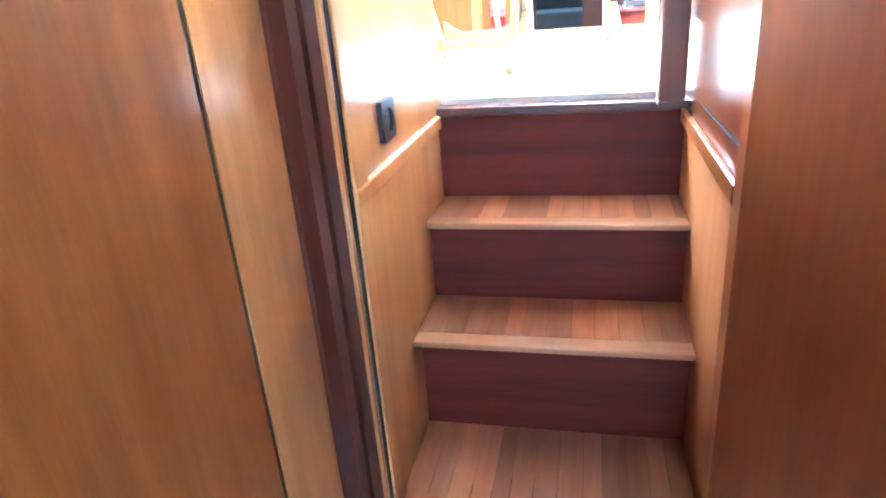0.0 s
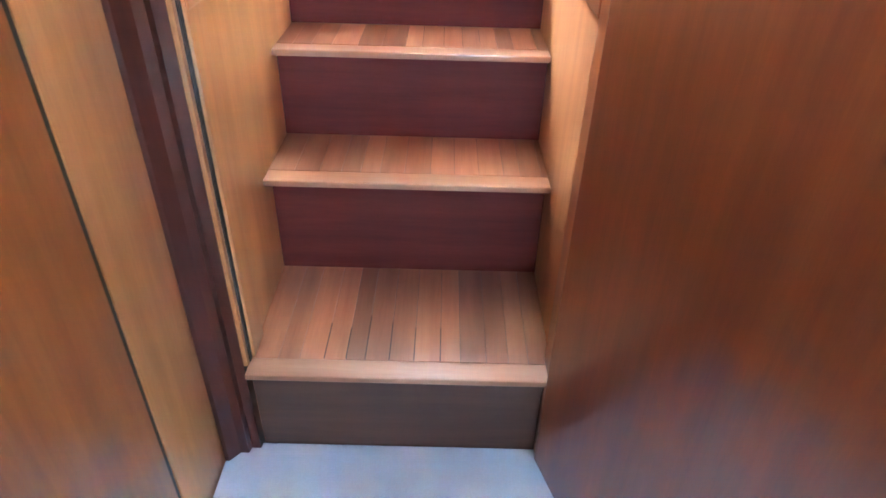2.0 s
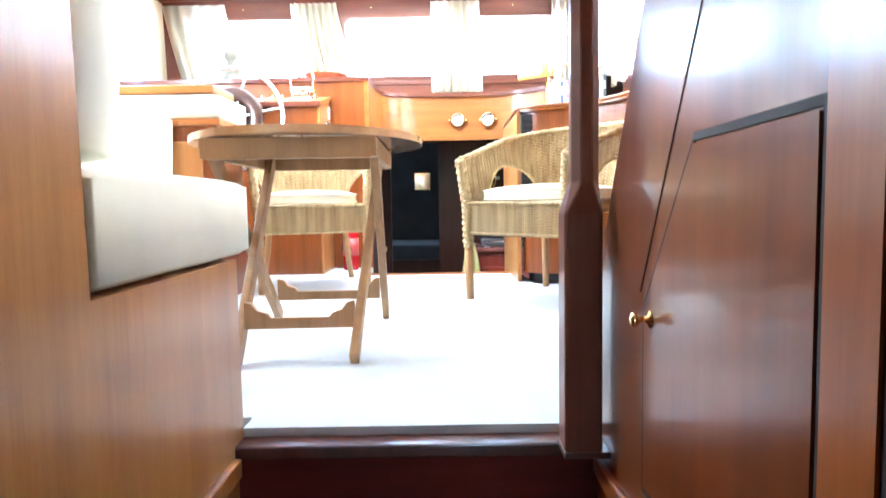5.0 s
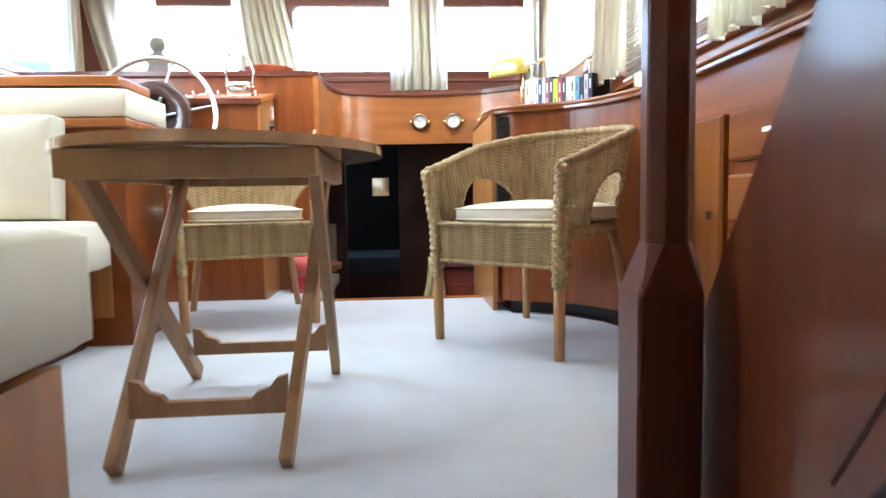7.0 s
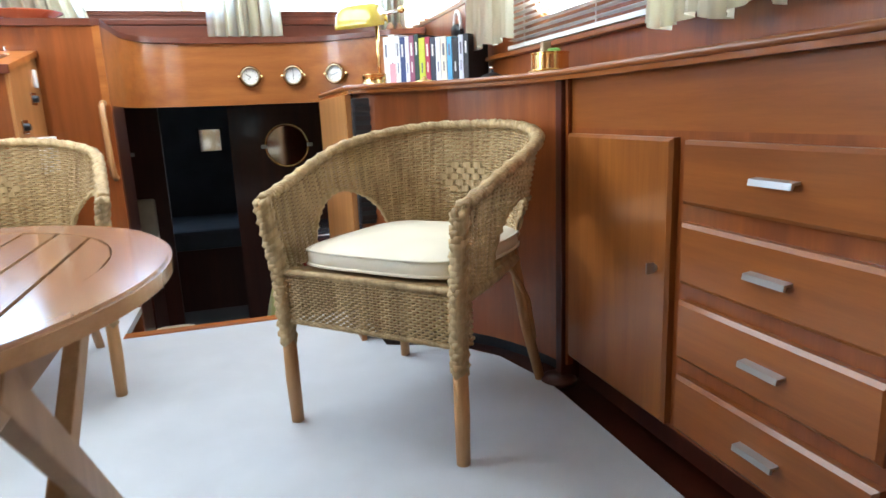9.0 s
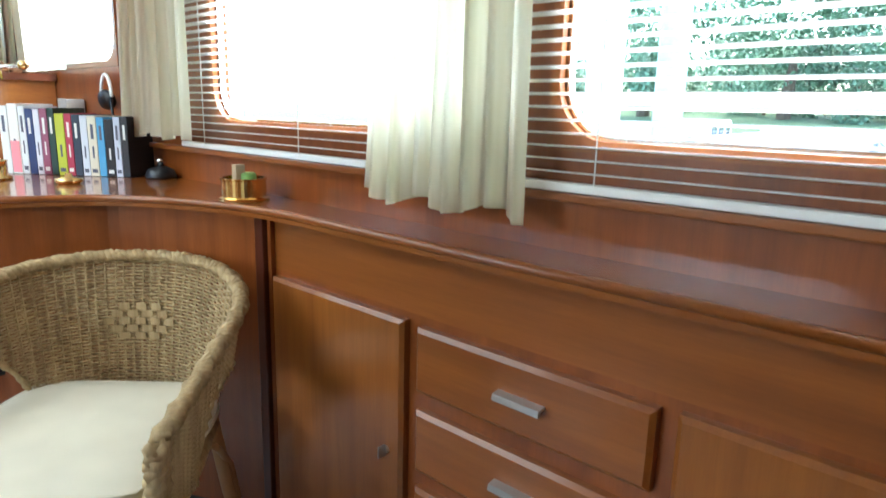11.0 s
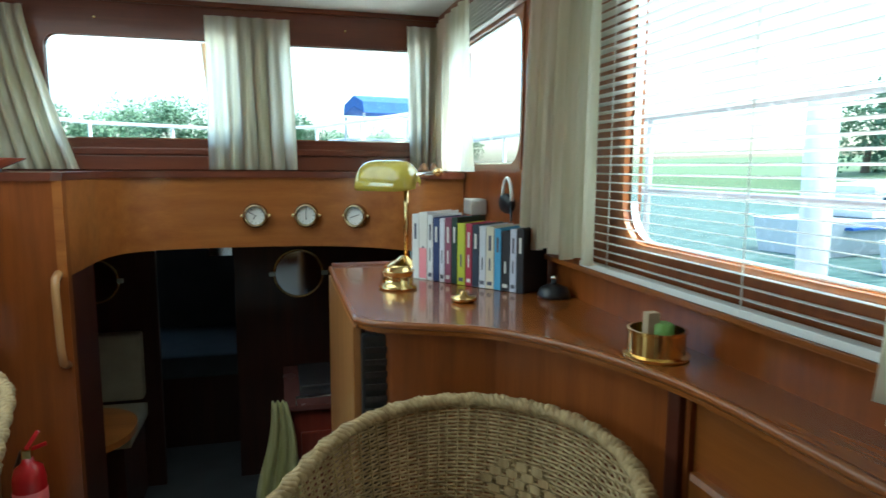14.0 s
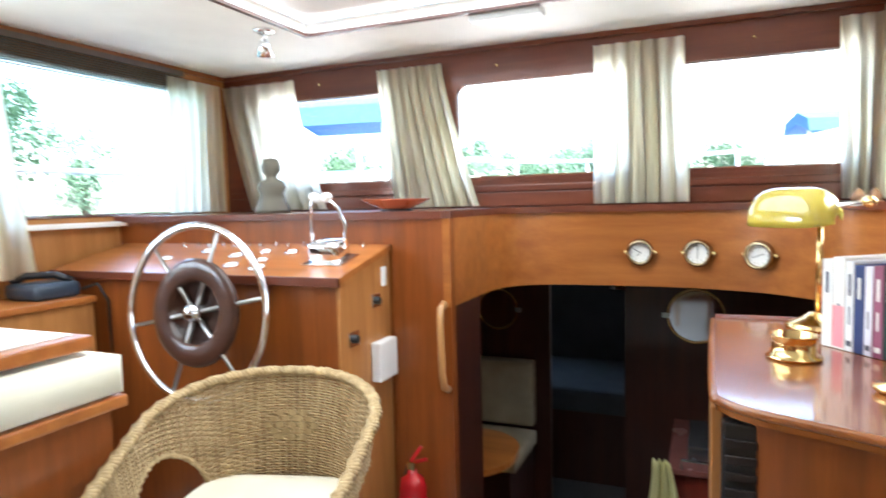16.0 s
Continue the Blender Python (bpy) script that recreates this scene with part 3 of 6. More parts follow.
for k, z1 in enumerate((0.718, 0.552, 0.388, 0.222)):
    d = fielded("drawer", 2.333, 2.80, z1 - 0.128, z1, cab, TEAK_Y)
    bar_handle(d, 2.555, z1 - 0.062)
cab = tagged(new("cabinet"), "orange teak locker with one broad lipped door", "cabinet", "starboard cabinets")
part("body", box(B(), CX, STBD, 1.75, 2.32, 0.075, 0.735), TEAK_D, cab)
d = fielded("door", 1.77, 2.303, 0.085, 0.722, cab, DOORWOOD)
lock(d, 2.26, 0.47)
cab = tagged(new("cabinet"), "red teak locker beside the companionway", "cabinet", "starboard cabinets")
part("body", box(B(), CX, STBD, 1.31, 1.75, 0.075, 0.735), TEAK_D, cab)
fielded("door", 1.33, 1.73, 0.085, 0.722, cab)

# companionway post, locker, socket
post = tagged(new("handrail_post"), "tall mahogany handrail post, square below and chamfered above", "post")
bm = B()
prev = None
for z, w, c, dx in ((-0.004, 0.064, 0.004, 0.0), (0.405, 0.064, 0.004, 0.0), (0.455, 0.047, 0.014, 0.006), (1.95, 0.047, 0.014, 0.006)):
    h = w / 2
    oct8 = [(h, -h + c), (h, h - c), (h - c, h), (-h + c, h), (-h, h - c), (-h, -h + c), (-h + c, -h), (h - c, -h)]
    rg = [bm.verts.new((0.204 + dx + u, 1.70 + v, z)) for u, v in oct8]
    if prev:
        for k in range(8):
            bm.faces.new((prev[k], prev[(k + 1) % 8], rg[(k + 1) % 8], rg[k]))
    else:
        bm.faces.new(rg[::-1])
    prev = rg
bm.faces.new(prev)
bmesh.ops.bevel(bm, geom=list(bm.edges), offset=0.0015, segments=2, affect="EDGES", clamp_overlap=True)
part("shaft", bm, POSTWOOD, post)

locker = thing("locker_door", "glossy red teak locker door with slanted corner and brass knob", "door")
lp = [(1.083, 0.028), (1.083, 0.490), (1.318, 0.487), (1.485, 0.275), (1.485, 0.022)]
part("panel", prism(B(), lp, "x", SR - 0.004, SR + 0.001), GLOSSY, locker)
cx, cz = 1.30, 0.25
bm = B()
big = [(y + (y - cx) * 0.05, z + (z - cz) * 0.05) for y, z in lp]
ring(bm, [(y + (y - cx) * 0.012, z + (z - cz) * 0.012) for y, z in lp], big, "x", SR - 0.0022, SR + 0.0005)
# the joint's shadow is drawn as a thin black ring
part("joint", bm, RUBBER, locker, "dark ring painted as the shadow joint round the door")
bm = lathe(B(), [(0, 0), (0.012, 0), (0.012, 0.002), (0.0045, 0.005), (0.0045, 0.015), (0.009, 0.019), (0.0105, 0.023), (0.008, 0.027), (0, 0.028)], 18, pose(SR - 0.004, 1.455, 0.266, 0, -90, 0))
part("knob", bm, BRASS, locker, "turned brass knob", True)
setting("trim_slant", prism(B(), [(1.303, 0.64), (1.307, 0.64), (1.513, 0.295), (1.509, 0.295)], "x", SR - 0.0015, SR + 0.001), MAHOG, "thin dark seam strip on the bulkhead")

sock = thing("wall_socket", "black recessed power socket on the teak wall", "socket")
bm = ring(B(), [(1.278 + 0.027 * math.cos(a), 0.048 + 0.027 * math.sin(a)) for a in [radians(k * 360 / 28 + 6.43) for k in range(28)]], rounded(1.235, 1.321, 0.005, 0.091, 0.006), "x", SL, SL + 0.012)
part("cover", bm, BLACK, sock)
part("rim", ring(B(), [(1.278 + 0.0262 * math.cos(a), 0.048 + 0.0262 * math.sin(a)) for a in [radians(k * 15) for k in range(24)]], [(1.278 + 0.0295 * math.cos(a), 0.048 + 0.0295 * math.sin(a)) for a in [radians(k * 15) for k in range(24)]], "x", SL + 0.012, SL + 0.014), BLACK, sock)
part("well", lathe(B(), [(0, 0), (0.0268, 0), (0.0268, 0.004), (0.0, 0.004)], 24, pose(SL + 0.001, 1.278, 0.048, 0, 90, 0)), plain("socket_grey", (0.16, 0.18, 0.19), rough=0.25), sock, "shiny grey socket well")

# open door leaf on the starboard side of the lower passage
leaf = thing("cabin_door", "open red teak cabin door standing in the passage", "door", "", pose(0.245, 0.985, 0, 0, 0, -162))
part("leaf", box(B(), -0.002, 0.034, 0.0, 0.80, -1.06, 1.05, 0.004), LEAFWOOD, leaf)
leaf.matrix_basis = pose(0.262, 0.985, 0, 0, 0, 197.5)
# solid black strip painted in for the shade of the open hinge gap
setting("door_gap", box(B(), 0.241, 0.268, 0.978, 0.999, -1.08, 1.1), RUBBER, "dark strip standing in for shade in the hinge gap")
part("strike_plate", box(B(), -0.4215, -0.4195, 1.042, 1.062, -0.02, 0.22, 0.0005), STEEL, None)
o = bpy.data.objects["strike_plate"]
tagged(o, "steel strike plate with lock holes on the door frame", "strike plate")
part("bolt_hole", box(B(), -0.4198, -0.4188, 1.047, 1.057, 0.10, 0.15), BLACK, o)
part("bolt_hole", box(B(), -0.4198, -0.4188, 1.047, 1.057, 0.03, 0.06), BLACK, o)

# ---- rattan chairs and the folding table ----
def weave(surf, ns, nv, amp=0.0042, t=0.0021, hgt=0.92, hole=None, closed=False):
    """Rows of cane that pass in front of and behind upright stakes. surf(s, v) gives a place, its outward way and the row height."""
    verts, faces = [], []
    m = ns * 2
    for j in range(nv):
        v = (j + 0.5) / nv
        prev = None
        cols = range(m + 1)
        for i in cols:
            s = i / m
            p, nrm, rh = surf(s, v)
            if hole and hole(s, v, p):
                prev = None
                continue
            up = Vector((0, 0, rh / nv * hgt * 0.5))
            c = p + nrm * (amp * (1 if (i // 2 + j) % 2 else -1) * (0.35 if i % 2 else 1.0))
            k = len(verts)
            verts += [c + nrm * t * 1.5, c + up, c - nrm * t * 1.5, c - up]
            if prev is not None:
                for q in range(4):
                    faces.append((prev + q, prev + (q + 1) % 4, k + (q + 1) % 4, k + q))
            prev = k
    return verts, faces


def pydata(name, verts, faces, material, parent, label="", smooth=False):
    me = bpy.data.meshes.new(name)
    me.from_pydata(verts, [], faces)
    me.materials.append(material)
    me.update()
    if smooth:
        me.polygons.foreach_set("use_smooth", [True] * len(me.polygons))
    ob = new(name, me)
    ob.parent = parent
    if label:
        ob["label"] = label
    return ob


def braid(bm, pts, r, turns):
    """Three cane strands plaited along a way."""
    pts = [Vector(p) for p in pts]
    m = len(pts)
    for s in range(3):
        way = []
        for i, p in enumerate(pts):
            d = (pts[min(m - 1, i + 1)] - pts[max(0, i - 1)]).normalized()
            a = d.orthogonal().normalized()
            a = Vector((0, 0, 1)) - d * d.z if abs(d.z) < 0.9 else Vector((1, 0, 0)) - d * d.x
            a.normalize()
            b = d.cross(a)
            w = 2 * math.pi * (turns * i / m + s / 3)
            way.append(p + a * math.cos(w) * r * 0.55 + b * math.sin(w) * r * 0.9)
        tube(bm, way, r * 0.62, 6)
    return bm


ARM, BACK, SEAT = 0.595, 0.748, 0.412
half = [(-0.258, -0.25 + 0.27 * k / 8) for k in range(9)]
arc = [(-0.258 * math.cos(a), 0.02 + 0.235 * math.sin(a)) for a in [math.pi * k / 30 for k in range(1, 30)]]
U = [Vector(p) for p in half + arc + [(-x, y) for x, y in half[::-1]]]
LEN = [0.0]
for a, b in zip(U, U[1:]):
    LEN.append(LEN[-1] + (b - a).length)


def on_u(s):
    d = s * LEN[-1]
    for i in range(len(U) - 1):
        if LEN[i + 1] >= d or i == len(U) - 2:
            f = (d - LEN[i]) / (LEN[i + 1] - LEN[i])
            p = U[i].lerp(U[i + 1], f)
            a, b = U[max(0, i - 1)], U[min(len(U) - 1, i + 2)]
            w = (b - a).normalized()
            return p, Vector((-w.y, w.x))


def rim(s):
    q = min(s, 1 - s) * 2
    return ARM + (BACK - ARM) * (math.sin(min(1.0, q * 1.08) * math.pi / 2) ** 1.15)


def shell(s, v):
    p, n = on_u(s)
    h = rim(s) - SEAT
    flare = 0.006 + 0.060 * v ** 1.3 * (0.22 + 0.78 * math.sin(math.pi * s))
    lean = 0.03 * v * max(0.0, 1 - 5 * min(s, 1 - s))
    z = SEAT + h * v
    return Vector((p.x + n.x * flare, p.y + n.y * flare - lean, z)), Vector((n.x, n.y, -0.25)).normalized(), h


HOLES = (0.218, 0.782)


def in_hole(s, v, p):
    for c in HOLES:
        d = (s - c) * LEN[-1] / 0.148
        if abs(d) < 1 and p.z < SEAT + 0.172 * math.sqrt(1 - d * d):
            return True
    return False


def apron_path(s, wrap=0.07):
    """The front band of the seat, from one side round the two front corners to the other."""
    q = [(-0.248, -0.262 + wrap)] + [(-0.262 + 0.03 * (1 - math.cos(a)), -0.232 - 0.03 * math.sin(a)) for a in [radians(22.5 * k) for k in range(5)]]
    q = [Vector(p) for p in q + [(-x, y) for x, y in q[::-1]]]
    tot = [0.0]
    for a, b in zip(q, q[1:]):
        tot.append(tot[-1] + (b - a).length)
    d = s * tot[-1]
    for i in range(len(q) - 1):
        if tot[i + 1] >= d or i == len(q) - 2:
            f = (d - tot[i]) / (tot[i + 1] - tot[i])
            w = (q[i + 1] - q[i]).normalized()
            return q[i].lerp(q[i + 1], f), Vector((w.y, -w.x))


def apron(s, v):
    p, n = apron_path(s)
    z0 = 0.287
    return Vector((p.x, p.y, z0 + (SEAT - z0) * v)), Vector((n.x, n.y, 0)), SEAT - z0


def puffed(bm, x0, x1, y0, y1, z0, z1, r=0.03, soft=0.012, n=10, edge=0.45, corner=0.0):
    """A stuffed cushion: a rounded slab, fuller in the middle."""
    nx, ny = n, n
    def pt(u, v, top):
        x, y = x0 + (x1 - x0) * u, y0 + (y1 - y0) * v
        e = min(u, 1 - u) * (x1 - x0), min(v, 1 - v) * (y1 - y0)
        f = min(1.0, e[0] / r) ** 0.5 * min(1.0, e[1] / r) ** 0.5
        g = math.sin(math.pi * u) * math.sin(math.pi * v)
        mid = (z0 + z1) / 2
        a, b = 2 * u - 1, 2 * v - 1
        x = (x0 + x1) / 2 + (x1 - x0) / 2 * a * math.sqrt(1 - corner * b ** 4)
        y = (y0 + y1) / 2 + (y1 - y0) / 2 * b * math.sqrt(1 - corner * a ** 4)
        hh = (z1 - z0) / 2
        return Vector((x, y, mid + (1 if top else -1) * (hh * (edge + (1 - edge) * f) + (soft * g if top else 0))))
    us = [0, 0.015, 0.05, 0.1] + [0.1 + 0.8 * k / nx for k in range(1, nx)] + [0.9, 0.95, 0.985, 1]
    g = [[[bm.verts.new(pt(u, v, t)) for v in us] for u in us] for t in (True, False)]
    k = len(us)
    for t in (0, 1):
        for i in range(k - 1):
            for j in range(k - 1):
                q = (g[t][i][j], g[t][i + 1][j], g[t][i + 1][j + 1], g[t][i][j + 1])
                bm.faces.new(q if t == 0 else q[::-1])
    for i in range(k - 1):
        for (a, b, c, d) in (((i, 0), (i + 1, 0), 0, 1), ((i + 1, k - 1), (i, k - 1), 0, 1), ((0, i + 1), (0, i), 0, 1), ((k - 1, i), (k - 1, i + 1), 0, 1)):
            bm.faces.new((g[0][a[0]][a[1]], g[1][a[0]][a[1]], g[1][b[0]][b[1]], g[0][b[0]][b[1]]))
    bmesh.ops.recalc_face_normals(bm, faces=bm.faces)
    return bm


def rattan_chair():
    c = thing("rattan_armchair", "woven honey rattan tub armchair with cream seat cushion", "chair", "rattan chairs")
    pydata("woven_back", *weave(shell, 74, 44, amp=0.0038, hole=in_hole), RATTAN, c, "woven rattan tub back with side openings")
    bm = B()
    for i in range(1, 74):
        s = (i + 0.0) / 74
        v0 = 0.0
        while v0 < 0.9 and in_hole(s, v0, shell(s, v0)[0]):
            v0 += 0.04
        tube(bm, [shell(s, v0 + (0.99 - v0) * k / 4)[0] for k in range(5)], 0.0028, 4)
    part("stake", bm, RATTAN, c)
    part("rim_braid", braid(B(), [shell(k / 160, 1.0)[0] + Vector((0, 0, 0.004)) for k in range(161)], 0.014, 44), RATTAN, c, "plaited rattan rim", True)
    for h0 in HOLES:
        pts = []
        for k in range(25):
            a = math.pi * k / 24
            s = h0 - math.cos(a) * 0.148 / LEN[-1]
            z = SEAT + 0.172 * math.sin(a)
            pts.append(shell(s, (z - SEAT) / (rim(s) - SEAT))[0])
        part("arch_binding", braid(B(), pts, 0.008, 14), RATTAN, c, "", True)
    for sx in (-1, 1):
        tp = shell(0 if sx < 0 else 1, 1)[0]
        foot, mid = Vector((0.252 * sx, -0.260, 0.225)), Vector((0.256 * sx, -0.262, 0.40))
        way = [foot.lerp(mid, k / 20) for k in range(20)] + [mid.lerp(tp, k / 20) for k in range(21)]
        part("arm_post", braid(B(), way, 0.020, 9), RATTAN, c, "plaited arm post", True)
        part("leg", tube(B(), [(0.250 * sx, -0.256, 0.0), (0.252 * sx, -0.258, 0.12), (0.252 * sx, -0.258, 0.30)], [0.0165, 0.0185, 0.017], 12), CANE, c, "", True)
        part("leg", tube(B(), [(0.240 * sx, 0.262, 0.0), (0.212 * sx, 0.222, 0.18), (0.190 * sx, 0.185, 0.41)], [0.015, 0.016, 0.016], 12), CANE, c, "", True)
        part("brace", tube(B(), [(0.232 * sx, 0.238, 0.135), (0.216 * sx, 0.232, 0.25), (0.214 * sx, 0.16, 0.33), (0.222 * sx, 0.10, 0.375)], 0.008, 8), CANE, c, "", True)
        part("seat_rail", tube(B(), [(0.244 * sx, -0.24, 0.383), (0.222 * sx, 0.0, 0.383), (0.192 * sx, 0.19, 0.383)], 0.017, 8), RATTAN, c, "", True)
    pydata("woven_apron", *weave(apron, 60, 19, hgt=1.06, amp=0.0034), RATTAN, c, "woven rattan seat band")
    part("seat_rim", braid(B(), [Vector((*apron_path(k / 120)[0], SEAT)) for k in range(121)], 0.009, 40), RATTAN, c, "", True)
    part("lower_rim", braid(B(), [Vector((*apron_path(k / 120)[0], 0.285)) for k in range(121)], 0.007, 46), RATTAN, c, "", True)
    part("seat", prism(B(), [(-0.25, -0.25), (0.25, -0.25), (0.20, 0.19), (-0.20, 0.19)], "z", 0.385, 0.41), RATTAN, c)
    # raised diamond of broad strips in the middle of the back
    bm = B()
    for i in range(-5, 6):
        for j in range(-3, 4):
            if abs(i) / 5.5 + abs(j) / 3.6 > 1.0 or (i + j) % 2:
                continue
            s = 0.5 + i * 0.0165 / LEN[-1] * 1.0
            p, n, h = shell(s, 0.55 + j * 0.052)
            t = Vector((n.y, -n.x, 0)).normalized()
            for w in (-1, 1):
                a = p - n * 0.0045 * w
                vs = [bm.verts.new(a + t * u * 0.0125 + Vector((0, 0, z * 0.0085)) - n * 0.003 * w * q) for q in (0, 1) for u, z in ((-1, -1), (1, -1), (1, 1), (-1, 1))]
                for f in ((0, 1, 2, 3), (7, 6, 5, 4), (0, 4, 5, 1), (1, 5, 6, 2), (2, 6, 7, 3), (3, 7, 4, 0)):
                    bm.faces.new([vs[q] for q in f])
    part("diamond_weave", bm, RATTAN, c, "raised diamond of broad cane strips")
    cu = part("cushion", puffed(B(), -0.226, 0.226, -0.238, 0.222, 0.414, 0.476, 0.06, 0.016, edge=0.6, corner=0.2), CANVAS, c, "cream canvas seat cushion with piped edges", True)
    for z in (0.428, 0.464):
        part("piping", tube(B(), [(x, y, z) for x, y in [(0.227 * a * math.sqrt(1 - 0.2 * b ** 4), -0.008 + 0.231 * b * math.sqrt(1 - 0.2 * a ** 4)) for a, b in [(k / 12 - 1, -1) for k in range(24)] + [(1, k / 12 - 1) for k in range(24)] + [(1 - k / 12, 1) for k in range(24)] + [(-1, 1 - k / 12) for k in range(24)]]], 0.004, 6, True), CANVAS, cu, "", True)
    return c


chair = rattan_chair()
for o in chair.children:
    if o.name.split(".")[0] in ("woven_back", "woven_apron", "stake"):
        o["kind"] = "stuff"
chair.matrix_basis = pose(0.435, 3.335, 0, 0, 0, -46.5)
second = copy_thing(chair, pose(-0.725, 3.885, 0, 0, 0, 16.0))
second["label"] = "woven golden rattan tub armchair before the helm"

# folding table
table = thing("folding_table", "oval slatted teak folding table with crossed legs", "table", "", pose(-0.437, 2.60, 0, 0, 0, 1.5))
RX, RY = 0.345, 0.435
oval = [(RX * math.cos(2 * math.pi * k / 144), RY * math.sin(2 * math.pi * k / 144)) for k in range(144)]
inner = [((RX - 0.075) * math.cos(2 * math.pi * k / 144), (RY - 0.075) * math.sin(2 * math.pi * k / 144)) for k in range(144)]
bm = ring(B(), inner, oval, "z", 0.600, 0.6175)
ring(bm, [(x * 0.998, y * 0.998) for x, y in inner], [(x * 0.985, y * 0.985) for x, y in oval], "z", 0.6172, 0.6215)
part("rim", bm, OAK, table)
IX, IY = RX - 0.077, RY - 0.077
for k in range(9):
    x0, x1 = -IX + 2 * IX / 9 * k + 0.0028, -IX + 2 * IX / 9 * (k + 1) - 0.0028
    xs = [x0 + (x1 - x0) * q / 4 for q in range(5)]
    up = [(x, IY * math.sqrt(max(0.004, 1 - (x / IX) ** 2))) for x in xs]
    part("slat", prism(B(), [(x, -y) for x, y in up] + up[::-1], "z", 0.603, 0.6205), OAK, table)
part("frame_rail", box(B(), -0.215, 0.215, -0.345, -0.32, 0.543, 0.598, 0.003), OAK_Z, table)
part("frame_rail", box(B(), -0.215, 0.215, 0.30, 0.325, 0.543, 0.598, 0.003), OAK_Z, table)
for sx in (-1, 1):
    part("frame_side", box(B(), 0.215 * sx - 0.012, 0.215 * sx + 0.012, -0.345, 0.325, 0.546, 0.598, 0.003), OAK_Z, table)


def strut(bm, a, b, w, d):
    """A squared bar from a to b, w across x and d in its own plane."""
    a, b = Vector(a), Vector(b)
    l = (b - a).length
    n0 = len(bm.verts)
    box(bm, -w / 2, w / 2, -d / 2, d / 2, 0, l, 0.004)
    bm.verts.ensure_lookup_table()
    q = (b - a).to_track_quat("Z", "X")
    y = (b - a).normalized()
    xx = Vector((1, 0, 0))
    xx = (xx - y * xx.dot(y)).normalized()
    rot = Matrix((xx, y.cross(xx), y)).transposed().to_4x4()
    bmesh.ops.transform(bm, verts=bm.verts[n0:], matrix=Matrix.Translation(a) @ rot)
    return bm


for sx in (-1, 1):
    part("leg", strut(B(), (0.155 * sx, -0.345, 0.012), (0.19 * sx - 0.0, 0.27, 0.585), 0.024, 0.045), OAK_Z, table)
    part("leg", strut(B(), (0.175 * sx + 0.02 * sx, 0.325, 0.012), (0.205 * sx + 0.012 * sx, -0.29, 0.585), 0.024, 0.045), OAK_Z, table)
for y0, z0, wx in ((-0.262, 0.085, 0.150), (0.25, 0.085, 0.18)):
    sc = [(-wx, z0), (wx, z0), (wx, z0 + 0.075), (wx - 0.02, z0 + 0.07), (wx - 0.035, z0 + 0.05), (wx - 0.06, z0 + 0.042), (wx - 0.07, z0 + 0.03), (-wx + 0.07, z0 + 0.03), (-wx + 0.06, z0 + 0.042), (-wx + 0.035, z0 + 0.05), (-wx + 0.02, z0 + 0.07), (-wx, z0 + 0.075)]
    part("stretcher", prism(B(), sc, "y", y0 - 0.009, y0 + 0.009), OAK_Z, table, "scalloped teak stretcher")

# ---- windows, blinds and curtains ----
def window(name, axis, at, u0, u1, v0, v1, frame_mat, depth, r=0.06, label="window with rounded corners in a dark frame"):
    w = tagged(new(name), label, "", "", "structure")
    inn = rounded(u0 + 0.012, u1 - 0.012, v0 + 0.012, v1 - 0.012, r, 6)
    outr = rounded(u0 - 0.006, u1 + 0.006, v0 - 0.006, v1 + 0.006, 0.004, 6)
    part("window_frame", ring(B(), inn, outr, axis, at - depth, at + depth + 0.002), frame_mat, w)
    seal = rounded(u0 + 0.005, u1 - 0.005, v0 + 0.005, v1 - 0.005, r, 6)
    small = rounded(u0 + 0.018, u1 - 0.018, v0 + 0.018, v1 - 0.018, r - 0.004, 6)
    part("seal", ring(B(), small, seal, axis, at + 0.012, at + 0.03), CHROME, w, "bright metal inner frame")
    bm = B()
    if axis == "x":
        box(bm, at + 0.019, at + 0.024, u0 + 0.01, u1 - 0.01, v0 + 0.01, v1 - 0.01)
    else:
        box(bm, u0 + 0.01, u1 - 0.01, at + 0.019, at + 0.024, v0 + 0.01, v1 - 0.01)
    p = part("pane", bm, GLASS, w)
    p.visible_shadow = False
    return w


k = 0
for u0, u1, v0, v1 in front_holes:
    k += 1
    window("window_%d" % k, "y", FRONT, u0, u1, v0, v1, MAHOG_X, 0.006, 0.05, "front window with rounded corners in mahogany")
for u0, u1, v0, v1 in stbd_holes:
    k += 1
    window("window_%d" % k, "x", STBD, u0, u1, v0, v1, TEAK_Y, 0.006, 0.09, "side window with rounded corners in teak")
for u0, u1, v0, v1 in port_holes:
    k += 1
    window("window_%d" % k, "x", PORT - 0.03, u0, u1, v0, v1, TEAK_Y, 0.02, 0.07, "side window with rounded corners in teak")
for x0, x1 in ((PORT + 0.05, -0.02), (-0.02, 0.94)):
    setting("trim_window_board", box(B(), x0, x1, FRONT - 0.014, FRONT, 1.222, 1.285, 0.004), MAHOG_X, "moulded mahogany board under the front windows")
setting("trim_window_cap", box(B(), PORT + 0.04, 0.94, FRONT - 0.022, FRONT - 0.0015, 1.288, 1.318, 0.005), MAHOG_X, "mahogany sill moulding")
setting("window_ledge_port", box(B(), PORT, PORT + 0.05, 4.02, 5.30, 1.175, 1.196, 0.004), CEIL, "pale ledge under the side window")

SLAT = plain("white_slat", (0.80, 0.80, 0.77), rough=0.45, depth=0.0, tone=0.04)


